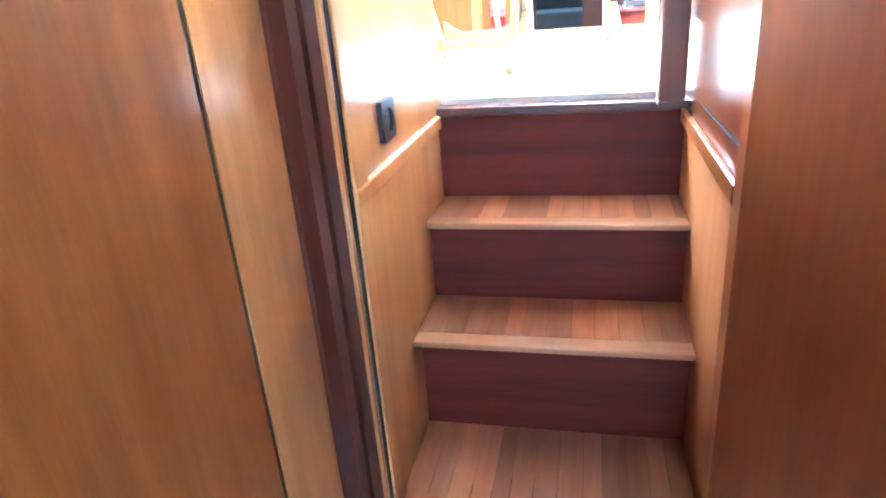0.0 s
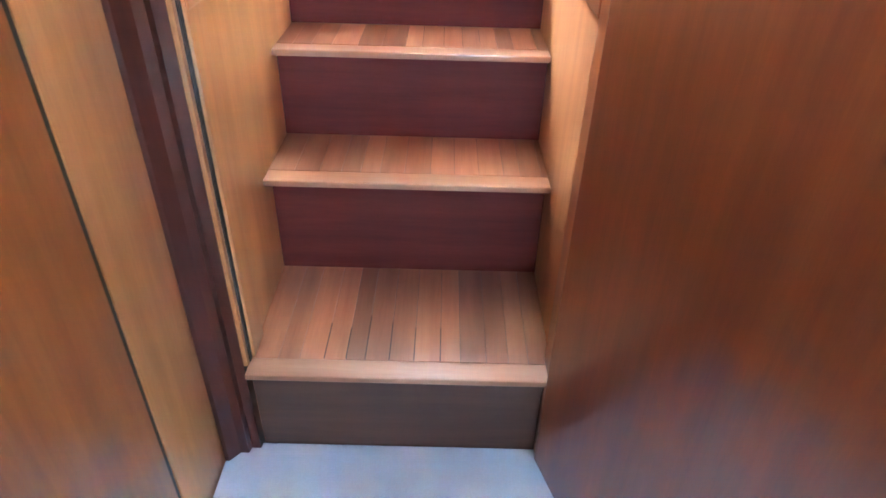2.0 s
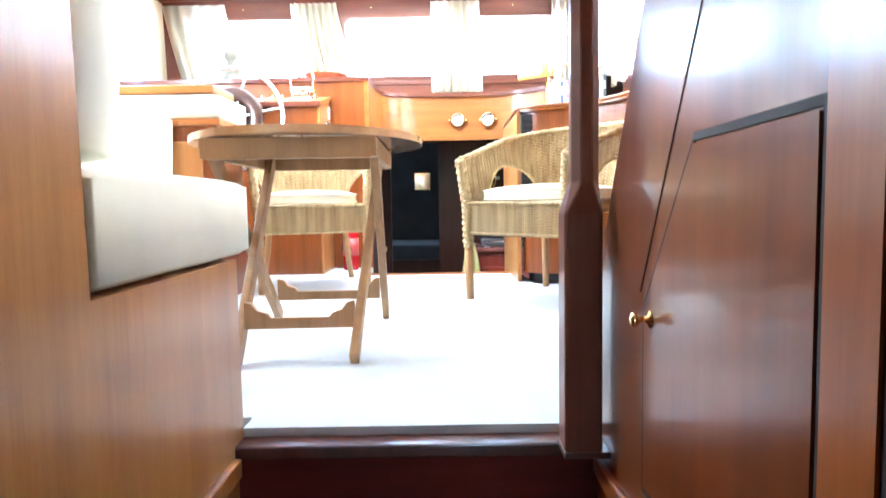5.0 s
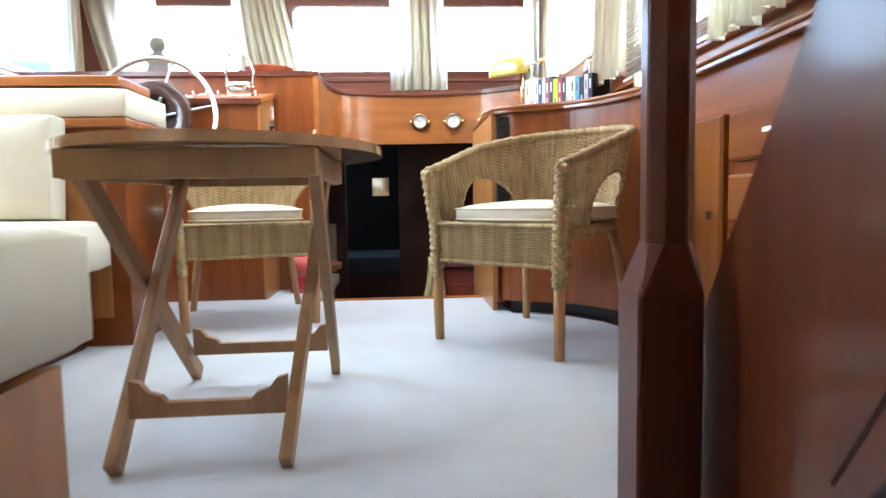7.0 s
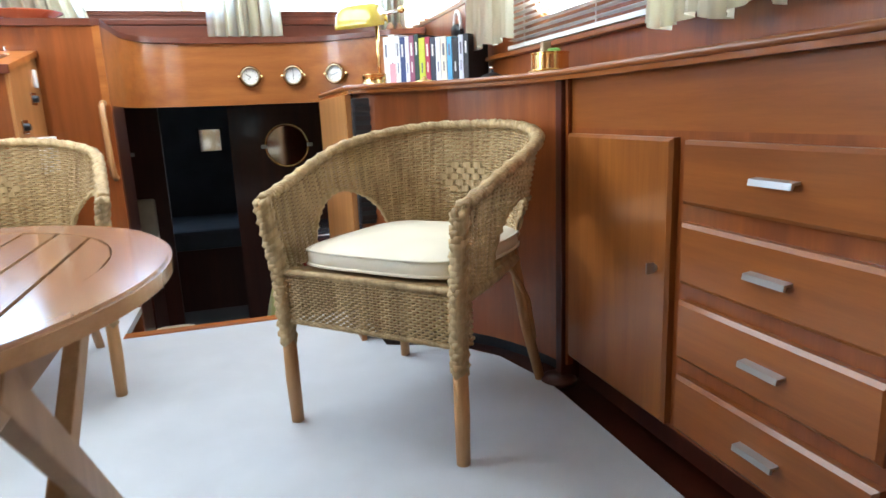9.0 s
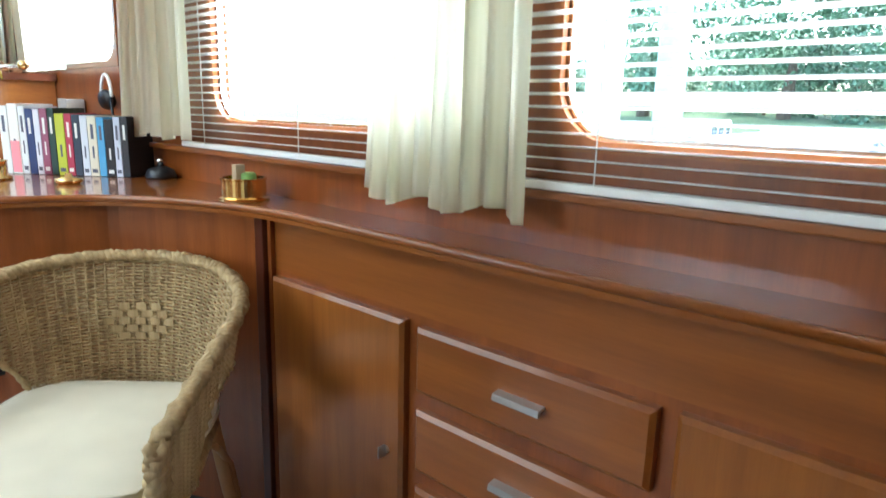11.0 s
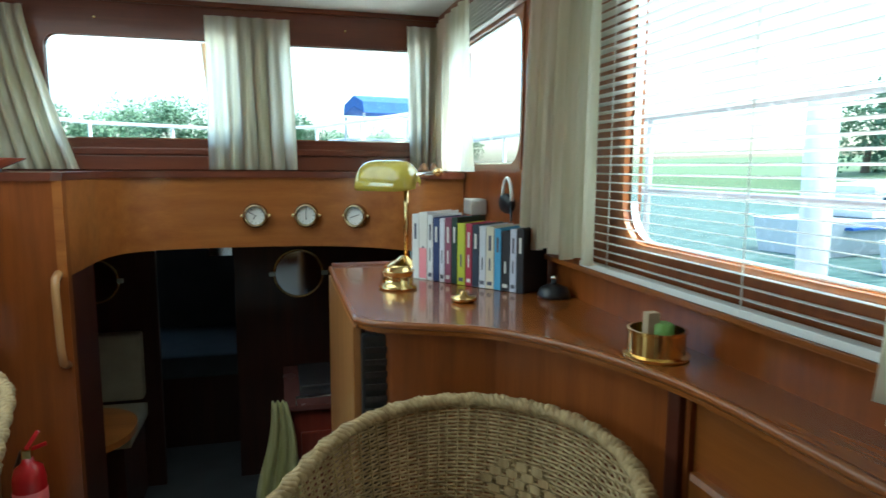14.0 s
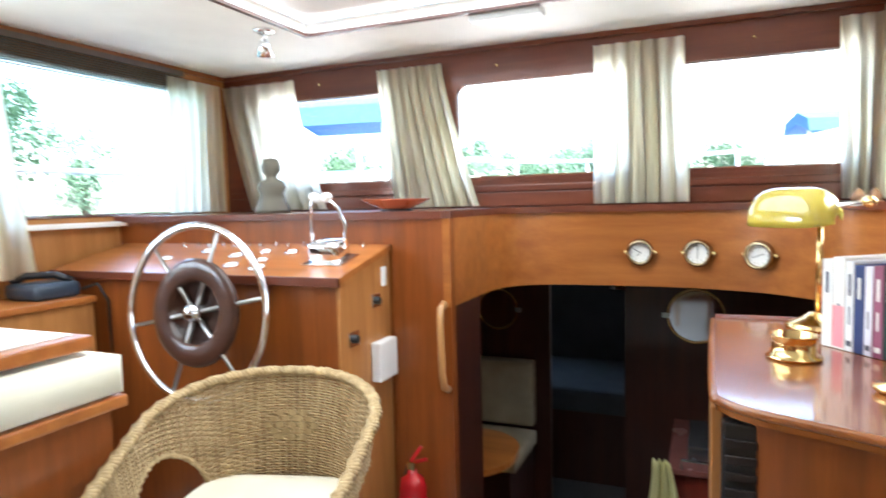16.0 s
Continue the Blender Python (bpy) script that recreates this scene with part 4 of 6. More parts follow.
def blind(x, y0, y1, z0, z1, tilt, side=1, bunch=0.0):
    b = thing("venetian_blind", "white venetian blind hanging before the side window", "blind", "venetian blinds")
    part("head_rail", box(B(), x - 0.014, x + 0.014, y0, y1, z1, z1 + 0.025, 0.002), SLAT, b)
    part("bottom_rail", box(B(), x - 0.013, x + 0.013, y0, y1, z0, z0 + 0.014, 0.002), SLAT, b)
    w = y1 - y0
    bm = B()
    pr = [(-0.0115, 0.0), (-0.006, 0.0012), (0, 0.0016), (0.006, 0.0012), (0.0115, 0.0)]
    prism(bm, pr + [(u, v - 0.0009) for u, v in pr[::-1]], "y", -w / 2, w / 2)
    me = bpy.data.meshes.new("slat")
    bm.to_mesh(me)
    bm.free()
    me.materials.append(SLAT)
    z = z0 + 0.03
    top = z1 - 0.005
    step = 0.0205
    n = int((top - bunch - z) / step)
    for i in range(n):
        shared("slat", me, pose(x, (y0 + y1) / 2, z + i * step, 0, tilt * side, 0), b)
    zz = z + n * step
    while bunch and zz < top:
        shared("slat", me, pose(x, (y0 + y1) / 2, zz, 0, 0, 0), b)
        zz += 0.007
    for f in (0.12, 0.5, 0.88):
        part("cord", tube(B(), [(x - 0.013 * side, y0 + w * f, z0), (x - 0.013 * side, y0 + w * f, z1)], 0.0012, 4), SLAT, b)
    return b


blind(STBD - 0.022, 1.34, 2.655, 0.992, 1.86, 8)
blind(STBD - 0.022, 2.68, 3.86, 0.992, 1.86, 8)
BROWN = plain("brown_slat", (0.10, 0.075, 0.055), rough=0.4, depth=0.0)
bl = thing("venetian_blind", "drawn-up venetian blind bunched dark under the ceiling", "blind", "venetian blinds")
for i in range(9):
    part("slat", box(B(), STBD - 0.036, STBD - 0.012, 4.28, 5.08, 1.76 + i * 0.014, 1.7625 + i * 0.014), SLAT, bl)
bl = thing("venetian_blind", "drawn-up venetian blind bunched dark under the ceiling", "blind", "venetian blinds")
part("head_rail", box(B(), PORT + 0.008, PORT + 0.034, 4.05, 5.12, 1.905, 1.93, 0.002), BROWN, bl)
for i in range(9):
    part("slat", box(B(), PORT + 0.008, PORT + 0.034, 4.05, 5.12, 1.81 + i * 0.0105, 1.8125 + i * 0.0105), BROWN, bl)


def curtain(name, top0, top1, bot0, bot1, z0, z1, folds, depth=0.022, seed=0, label="cream pleated cotton curtain beside the window", hem=0.0):
    """A gathered curtain between two plan points at its top and two at its hem."""
    rnd = random.Random(seed)
    ph = [rnd.uniform(-0.9, 0.9) for _ in range(folds + 2)]
    am = [rnd.uniform(0.55, 1.25) for _ in range(folds + 2)]
    nu, nv = folds * 10, 18
    verts, faces = [], []
    for j in range(nv + 1):
        v = j / nv
        z = z1 + (z0 - z1) * v
        a = Vector(top0).lerp(Vector(bot0), v ** 1.3)
        b = Vector(top1).lerp(Vector(bot1), v ** 1.3)
        d = (b - a).normalized()
        n = Vector((-d.y, d.x))
        for i in range(nu + 1):
            u = i / nu
            q = u * folds
            m = int(q)
            w = math.sin(2 * math.pi * q + 0.5 * ph[m] * v)
            w2 = 0.35 * math.sin(4.3 * math.pi * q + ph[m + 1] + 1.5 * v)
            off = depth * (0.35 + 0.65 * min(1, v * 2.2)) * (am[m] * (1 - q % 1) + am[m + 1] * (q % 1)) * (w + w2 * v)
            p = a.lerp(b, u + 0.006 * math.sin(q * 7 + v * 5)) + n * off
            verts.append((p.x, p.y, z + (hem * math.sin(q * 2.2 + seed) * v if j == nv else 0)))
    for j in range(nv):
        for i in range(nu):
            k = j * (nu + 1) + i
            faces.append((k, k + 1, k + nu + 2, k + nu + 1))
    ob = pydata(name, verts, faces, CURTAIN, None, "", True)
    return tagged(ob, label, "curtain", "curtains")


FY = FRONT - 0.055
curtain("curtain", (-0.11, FY), (0.25, FY), (-0.11, FY), (0.27, FY), 1.225, 1.885, 6, seed=1)
curtain("curtain", (-1.14, FY), (-0.80, FY), (-1.06, FY), (-0.63, FY), 1.225, 1.885, 7, seed=2)
curtain("curtain", (-2.08, FY), (-1.62, FY), (-1.92, FY), (-1.44, FY), 1.225, 1.885, 5, seed=3)
curtain("curtain", (PORT + 0.06, 4.98), (PORT + 0.06, 5.34), (PORT + 0.06, 4.96), (PORT + 0.06, 5.34), 1.225, 1.885, 6, 0.016, seed=4, label="sheer bright curtain at the port side window")
curtain("curtain", (0.78, FY), (0.93, FY), (0.80, FY), (0.92, FY), 1.225, 1.89, 3, seed=5)
curtain("curtain", (STBD - 0.06, 5.30), (STBD - 0.06, 4.78), (STBD - 0.07, 5.22), (STBD - 0.085, 4.62), 1.225, 1.89, 5, seed=6)
curtain("curtain", (STBD - 0.06, 4.16), (STBD - 0.06, 3.74), (STBD - 0.085, 4.16), (STBD - 0.085, 3.70), 1.018, 1.90, 7, 0.018, seed=7, hem=0.008)
curtain("curtain", (STBD - 0.065, 2.94), (STBD - 0.065, 2.62), (STBD - 0.09, 2.97), (STBD - 0.09, 2.585), 0.95, 1.90, 7, 0.024, seed=8, hem=0.012)
curtain("curtain", (PORT + 0.07, 3.86), (PORT + 0.07, 4.18), (PORT + 0.09, 3.82), (PORT + 0.09, 4.25), 1.0, 1.90, 5, 0.02, seed=9)

# ---- settee and helm ----
settee = tagged(new("settee"), "built-in settee with cream seat cushions on a teak base", "sofa")
part("base", box(B(), PORT + 0.03, SL - 0.032, 1.305, 1.80, 0.0, 0.325), TEAK_L, settee)
part("side_base", box(B(), PORT + 0.03, -1.13, 1.80, 3.35, 0.06, 0.27), TEAK_D, settee)
part("plinth", box(B(), PORT + 0.03, -1.16, 1.80, 3.35, 0.0, 0.06), MAHOG, settee)
d = part("drawer", box(B(), -1.128, -1.114, 2.70, 3.30, 0.085, 0.245, 0.004), TEAK_D, settee)
part("knob", lathe(B(), [(0, 0), (0.012, 0), (0.02, 0.012), (0.0, 0.022)], 12, pose(-1.114, 3.0, 0.165, 0, 90, 0)), MAHOG, d, "", True)
part("seat_cushion", puffed(B(), -1.10, SL + 0.004, 1.315, 1.865, 0.327, 0.474, 0.03, 0.012, edge=0.82), CREAM, settee, "thick cream seat cushion", True)
part("seat_cushion", puffed(B(), PORT + 0.03, -1.06, 1.88, 2.40, 0.31, 0.455, 0.03, 0.015, edge=0.82), CREAM, settee, "thick cream seat cushion", True)
part("seat_cushion", puffed(B(), PORT + 0.03, -1.06, 2.41, 3.35, 0.275, 0.445, 0.03, 0.015, edge=0.82), CREAM, settee, "thick cream seat cushion", True)
bm = puffed(B(), -0.98, -0.455, 0.0, 0.44, -0.075, 0.075, 0.06, 0.02, edge=0.55, corner=0.1)
bmesh.ops.transform(bm, verts=bm.verts, matrix=pose(0, 1.42, 0.485, 84, 0, 0))
part("back_cushion", bm, CREAM, settee, "upright cream back cushion", True)
bm = puffed(B(), 0, 0.62, 0.0, 0.36, -0.055, 0.055, 0.06, 0.02)
bmesh.ops.transform(bm, verts=bm.verts, matrix=pose(PORT + 0.14, 2.86, 0.45, 84, 0, 90) @ Matrix.Identity(4))
part("back_cushion", bm, CREAM, settee, "upright cream back cushion", True)

bm = puffed(B(), 0, 0.58, 0.0, 0.34, -0.06, 0.06, 0.06, 0.02, edge=0.6)
bmesh.ops.transform(bm, verts=bm.verts, matrix=pose(-1.76, 3.27, 0.452, 84, 0, 0))
part("back_cushion", bm, CREAM, settee, "upright cream back cushion", True)

helm = tagged(new("helm_bench"), "teak helm bench with a cream cushion and wooden cap", "bench")
part("base", box(B(), PORT + 0.03, -1.01, 3.38, 3.72, 0.0, 0.765), TEAK_D, helm)
part("panel", box(B(), -1.86, -1.07, 3.366, 3.382, 0.10, 0.70, 0.006), TEAK_L, helm)
part("seat_board", box(B(), PORT + 0.03, -0.985, 3.355, 3.75, 0.765, 0.795, 0.006), TEAK_X, helm)
part("cushion", puffed(B(), PORT + 0.05, -0.99, 3.37, 3.74, 0.796, 0.902, 0.05, 0.010, edge=0.86), CREAM, helm, "cream vinyl cushion with rounded corners", True)
part("cap_board", box(B(), PORT + 0.03, -1.03, 3.42, 3.70, 0.915, 0.95, 0.006), TEAK_X, helm)
# thin white sheet over most of the cap board's top
part("cap_inlay", box(B(), PORT + 0.06, -1.07, 3.445, 3.675, 0.9505, 0.955, 0.001), WHITE, helm, "white top face of the cap board")
for y in (3.46, 3.66):
    part("upright", box(B(), PORT + 0.05, PORT + 0.06, y - 0.01, y + 0.01, 0.79, 0.92), TEAK_X, helm)

console = tagged(new("helm_console"), "teak steering console with sloped instrument top", "console")
part("body", prism(B(), [(4.37, 0.0), (4.71, 0.0), (4.71, 1.072), (4.37, 0.992)], "x", PORT + 0.04, -0.765), TEAK_D, console)
part("side_panel", prism(B(), [(4.365, 0.0), (4.715, 0.0), (4.715, 1.072), (4.365, 0.992)], "x", -0.764, -0.752), TEAK_L, console, "orange teak side panel")
part("top", prism(B(), [(4.345, 0.992), (4.716, 1.075), (4.716, 1.097), (4.345, 1.014)], "x", PORT + 0.04, -0.742), TEAK_X, console)
part("front_edge", box(B(), PORT + 0.04, -0.742, 4.342, 4.356, 0.985, 1.016, 0.003), MAHOG_X, console)


def console_at(x, y):
    return pose(x, y, 1.014 + (y - 4.345) / 0.371 * 0.083, 12.6, 0, 0)


rnd = random.Random(3)
for x, y in [(-1.62, 4.50), (-1.50, 4.60), (-1.42, 4.45), (-1.32, 4.55), (-1.25, 4.44), (-1.22, 4.60), (-1.16, 4.50), (-1.12, 4.42), (-1.10, 4.60)]:
    g = thing("instrument_dial", "small chrome-rimmed dial set in the console", "gauge", "console dials", console_at(x, y))
    r = rnd.uniform(0.022, 0.032)
    part("bezel", lathe(B(), [(r, 0), (r, 0.006), (r * 0.9, 0.009), (r * 0.82, 0.006), (r * 0.82, 0.0)], 20), CHROME, g, "", True)
    part("face", lathe(B(), [(0, 0.0), (r * 0.83, 0.0), (r * 0.83, 0.004), (0, 0.004)], 20), DIAL, g)
for i in range(14):
    x, y = -1.70 + i * 0.066, 4.675 + 0.012 * (i % 2)
    s = thing("toggle_switch", "small chrome toggle switch on the console", "switch", "console switches", console_at(x, y))
    part("nut", lathe(B(), [(0.009, 0), (0.009, 0.004), (0.005, 0.006), (0, 0.006)], 8), CHROME, s)
    part("toggle", tube(B(), [(0, 0, 0.004), (0, 0.004, 0.018)], [0.0025, 0.004], 6), CHROME, s)

thr = thing("throttle_control", "twin-lever chrome engine control on the console", "throttle", "", console_at(-0.88, 4.52))
part("housing", box(B(), -0.06, 0.06, -0.05, 0.05, 0, 0.075, 0.018), CHROME, thr, "", True)
part("trim_plate", box(B(), -0.08, 0.08, -0.065, 0.065, 0, 0.006, 0.003), CHROME, thr)
for sx in (-1, 1):
    lv = part("lever", tube(B(), [(0.066 * sx, 0, 0.045), (0.07 * sx, 0.02, 0.12), (0.055 * sx, 0.01, 0.185), (0.03 * sx, 0.0, 0.22)], [0.008, 0.007, 0.006, 0.006], 8), CHROME, thr, "", True)
    part("grip", lathe(B(), [(0, -0.02), (0.012, -0.017), (0.018, 0), (0.012, 0.017), (0, 0.02)], 14, pose(0.022 * sx, 0, 0.225, 0, 70 * sx, 0)), WHITE, lv, "pale round grip", True)

wheel = thing("steering_wheel", "ship's wheel with steel outer rim and dark wooden ring", "wheel", "", pose(-1.215, 4.22, 0.905, 84, 0, 0))
def circle(r, n=48, z=0):
    return [(r * math.cos(2 * math.pi * k / n), r * math.sin(2 * math.pi * k / n), z) for k in range(n)]
part("outer_rim", tube(B(), circle(0.287), 0.0125, 10, True), CHROME, wheel, "polished steel outer rim", True)
part("wooden_ring", lathe(B(), [(0.105, -0.012), (0.172, -0.012), (0.18, 0), (0.172, 0.012), (0.160, 0.015), (0.115, 0.015), (0.105, 0.008), (0.105, -0.012)], 48), wood("wheel_walnut", (0.035, 0.012, 0.007), (0.075, 0.028, 0.015), "x"), wheel, "dark walnut inner ring", True)
part("hub", lathe(B(), [(0, -0.03), (0.03, -0.03), (0.035, 0), (0.028, 0.03), (0.012, 0.04), (0, 0.042)], 24), CHROME, wheel, "", True)
for k in range(6):
    a = radians(60 * k + 12)
    part("spoke", tube(B(), [(0.03 * math.cos(a), 0.03 * math.sin(a), 0), (0.12 * math.cos(a), 0.12 * math.sin(a), 0), (0.287 * math.cos(a), 0.287 * math.sin(a), 0)], [0.008, 0.0075, 0.006], 8), STEEL, wheel, "", True)
part("shaft", tube(B(), [(0, 0, -0.03), (0, 0.02, -0.17)], 0.018, 12), STEEL, wheel, "", True)

side = tagged(new("side_shelf"), "teak shelf locker along the port side by the helm", "shelf")
part("body", box(B(), PORT + 0.02, -1.84, 3.80, 4.34, 0.0, 0.90), TEAK_L, side)
part("top", box(B(), PORT + 0.02, -1.82, 3.80, 4.341, 0.90, 0.925, 0.005), TEAK_X, side)
radio = thing("handset", "dark blue-grey radio handset lying on the shelf", "radio", "", pose(-0.15, 0.02, 0))
part("body", box(B(), -1.90, -1.72, 4.12, 4.30, 0.925, 0.985, 0.02), plain("blue_black_plastic", (0.03, 0.045, 0.07), rough=0.4), radio, "", True)
part("grip", tube(B(), [(-1.88, 4.14, 0.985), (-1.86, 4.18, 1.01), (-1.78, 4.24, 1.01), (-1.74, 4.28, 0.985)], 0.014, 8), BLACK, radio, "", True)
part("cord", tube(B(), [(-1.72, 4.30, 0.95), (-1.66, 4.32, 0.97), (-1.64, 4.345, 0.90), (-1.64, 4.352, 0.70)], 0.006, 6), BLACK, radio, "", True)

# ---- things on the fascia and helm post ----
for i, (x, y, rz, pointers) in enumerate(((0.078, 5.39, -2, (60, 150)), (0.304, 5.368, -10, (0, 180)), (0.523, 5.292, -26, (110, 290)))):
    g = thing("brass_gauge", "round brass ship's instrument with a white dial", "gauge", "brass instruments", pose(x, y, 1.018, 90, 0, rz))
    part("bezel", lathe(B(), [(0.055, 0.0), (0.057, 0.008), (0.052, 0.028), (0.046, 0.034), (0.041, 0.030), (0.041, 0.012)], 32), BRASS_D, g, "dull brass case", True)
    f = part("dial", lathe(B(), [(0, 0.010), (0.0415, 0.010), (0.0415, 0.013), (0, 0.013)], 32), DIAL, g, "white printed dial")
    for k in range(12):
        a = radians(30 * k)
        bm = box(B(), -0.0009, 0.0009, 0.030, 0.037, 0.0131, 0.0136)
        bmesh.ops.rotate(bm, verts=bm.verts, cent=(0, 0, 0), matrix=Matrix.Rotation(a, 3, "Z"))
        part("mark", bm, BLACK, f)
    for a, l in zip(pointers, (0.030, 0.020)):
        bm = box(B(), -0.0014, 0.0014, -0.005, l, 0.0138, 0.0144)
        bmesh.ops.rotate(bm, verts=bm.verts, cent=(0, 0, 0), matrix=Matrix.Rotation(radians(a), 3, "Z"))
        part("pointer", bm, BLACK, f)
    for a in (0, 180):
        part("lug", lathe(B(), [(0, 0), (0.007, 0), (0.007, 0.01), (0, 0.012)], 10, pose(0.059 * math.cos(radians(a)), 0, 0.002)), BRASS, g)

grab = thing("grab_handle", "pale wooden grab handle on the panel edge", "handle")
part("bar", tube(B(), [(-0.528, 4.70, 0.885), (-0.528, 4.664, 0.872), (-0.526, 4.652, 0.83), (-0.522, 4.652, 0.64), (-0.520, 4.664, 0.59), (-0.520, 4.70, 0.575)], [0.014, 0.0135, 0.0125, 0.0125, 0.0135, 0.014], 10), wood("pale_grab_teak", (0.48, 0.24, 0.09), (0.62, 0.36, 0.16), "z"), grab, "", True)
wb = thing("white_box", "small white plastic box on the console side", "box")
part("case", box(B(), -0.751, -0.715, 4.555, 4.69, 0.62, 0.76, 0.006), WHITE, wb)
sw = thing("light_switch", "small white rocker switch", "switch")
part("plate", box(B(), -0.752, -0.744, 4.645, 4.675, 0.95, 1.02, 0.003), WHITE, sw)
for y, z, s in ((4.60, 0.905, 0.03), (4.44, 0.80, 0.032)):
    sk = thing("engine_switch", "chrome switch plate with black knob", "switch", "console side switches")
    part("plate", box(B(), -0.752, -0.746, y - s, y + s, z - s * 0.8, z + s * 0.8, 0.003), CHROME, sk)
    part("knob", lathe(B(), [(0, 0), (0.015, 0), (0.012, 0.016), (0, 0.017)], 14, pose(-0.747, y, z, 0, 90, 0)), BLACK, sk)
ext = thing("fire_extinguisher", "small red fire extinguisher standing by the panel", "extinguisher", "", pose(-0.625, 4.60, 0))
RED = plain("red_enamel", (0.44, 0.008, 0.013), rough=0.25, coat=0.4, depth=0.02, tone=0.08)
part("cylinder", lathe(B(), [(0, 0), (0.045, 0.0), (0.05, 0.01), (0.05, 0.24), (0.04, 0.275), (0.018, 0.29), (0.016, 0.305), (0, 0.305)], 24), RED, ext, "", True)
part("label_band", lathe(B(), [(0.0504, 0.09), (0.0506, 0.09), (0.0506, 0.20), (0.0504, 0.20)], 24), plain("label_pale", (0.52, 0.08, 0.08), rough=0.5), ext, "pale printed label", True)
part("valve", box(B(), -0.014, 0.014, -0.014, 0.014, 0.303, 0.335, 0.004), BRASS, ext)
part("lever", strut(B(), (0, -0.01, 0.335), (0.03, 0.02, 0.385), 0.014, 0.008), RED, ext)
part("lever", strut(B(), (0, 0.01, 0.325), (0.055, 0.01, 0.345), 0.014, 0.006), RED, ext)
part("hose", tube(B(), [(0.0, 0.014, 0.318), (-0.03, 0.04, 0.31), (-0.05, 0.03, 0.25), (-0.056, 0.0, 0.12)], 0.007, 8), BLACK, ext, "", True)
bowl = thing("bowl", "shallow orange-red bowl with dark base on the shelf", "bowl", "", pose(-0.80, 4.88, 1.218))
part("body", lathe(B(), [(0, 0), (0.055, 0), (0.06, 0.008), (0.135, 0.042), (0.138, 0.046), (0.13, 0.045), (0.06, 0.015), (0, 0.010)], 32), plain("terracotta_glaze", (0.50, 0.12, 0.05), rough=0.25, coat=0.5), bowl, "", True)
part("foot", lathe(B(), [(0.055, -0.001), (0.064, -0.001), (0.062, 0.008), (0.055, 0.008)], 24), BLACK, bowl, "", True)
fig = thing("figurine", "grey-brown seated stone figurine on the shelf", "figurine", "", pose(-1.45, 4.95, 1.217))
bm = lathe(B(), [(0, 0), (0.085, 0.0), (0.09, 0.02), (0.07, 0.06), (0.06, 0.10), (0.075, 0.13), (0.06, 0.16), (0.03, 0.175), (0.028, 0.19), (0.045, 0.21), (0.05, 0.24), (0.035, 0.275), (0, 0.285)], 20, Matrix.Scale(0.86, 4))
tagged(part("body", bm, plain("grey_stone", (0.13, 0.115, 0.085), rough=0.6), fig, "", True))

# ---- things on the desk ----
def spine_mat(i, c):
    return plain("book_cloth_%d" % i, c, rough=0.55, grain=300, depth=0.08, tone=0.06)


PAPER = plain("paper_edge", (0.72, 0.68, 0.58), rough=0.8, grain=600, depth=0.2)
a0, a1 = Vector((0.646, 4.39)), Vector((0.898, 4.065))
bd = (a1 - a0).normalized()
brz = math.degrees(math.atan2(bd.y, bd.x))
books = [((0.78, 0.78, 0.76), 0.034, 0.205), ((0.80, 0.78, 0.74), 0.040, 0.212), ((0.76, 0.77, 0.78), 0.026, 0.205), ((0.03, 0.05, 0.16), 0.030, 0.198), ((0.70, 0.70, 0.78), 0.024, 0.197),
         ((0.28, 0.08, 0.14), 0.030, 0.200), ((0.02, 0.05, 0.04), 0.026, 0.202), ((0.50, 0.55, 0.04), 0.036, 0.186), ((0.42, 0.03, 0.07), 0.028, 0.187), ((0.03, 0.04, 0.07), 0.030, 0.184),
         ((0.66, 0.68, 0.74), 0.028, 0.182), ((0.72, 0.66, 0.52), 0.034, 0.182), ((0.10, 0.36, 0.62), 0.028, 0.178), ((0.015, 0.015, 0.02), 0.034, 0.172), ((0.55, 0.58, 0.68), 0.026, 0.180),
         ((0.02, 0.02, 0.026), 0.028, 0.182)]
pos = 0.0
for i, (c, w, h) in enumerate(books):
    w *= 0.80
    ctr = a0 + bd * (pos + w / 2)
    pos += w * 1.06
    colour = "white" if min(c) > 0.6 else "black" if max(c) < 0.06 else "yellow-green" if c[1] > 0.5 and c[2] < 0.1 else "red" if c[0] > 0.25 and c[1] < 0.1 else "blue" if c[2] > c[0] * 1.5 else "brown"
    bk = thing("book", colour + " book standing upright in the row on the desk", "book", "books on the desk", Matrix.Translation((ctr.x, ctr.y, 0.889)) @ pose(0, 0, 0, 0, 0, brz))
    dp = 0.125 + 0.012 * ((i * 7) % 4)
    bm = B()
    box(bm, -w / 2, -w / 2 + 0.003, -0.07, dp - 0.07, 0, h, 0.0008)
    box(bm, w / 2 - 0.003, w / 2, -0.07, dp - 0.07, 0, h, 0.0008)
    box(bm, -w / 2, w / 2, -0.074, -0.0695, 0, h, 0.0015)
    part("cover", bm, spine_mat(i, c), bk)
    part("pages", box(B(), -w / 2 + 0.0032, w / 2 - 0.0032, -0.069, dp - 0.074, 0.003, h - 0.005), PAPER, bk, "cream page block")
    lt = (0.75, 0.74, 0.70) if max(c) < 0.5 else (0.10, 0.10, 0.14)
    ink = spine_mat(100 + i, lt)
    for z0, z1, ww in ((0.62, 0.86, 0.16), (0.30, 0.50, 0.10), (0.06, 0.12, 0.30)):
        if (i + int(z0 * 100)) % 3:
            part("title_bar", box(B(), -w * ww, w * ww, -0.0746, -0.0741, h * z0, h * z1), ink, bk)
bp = bpy.data.objects["book.001"]
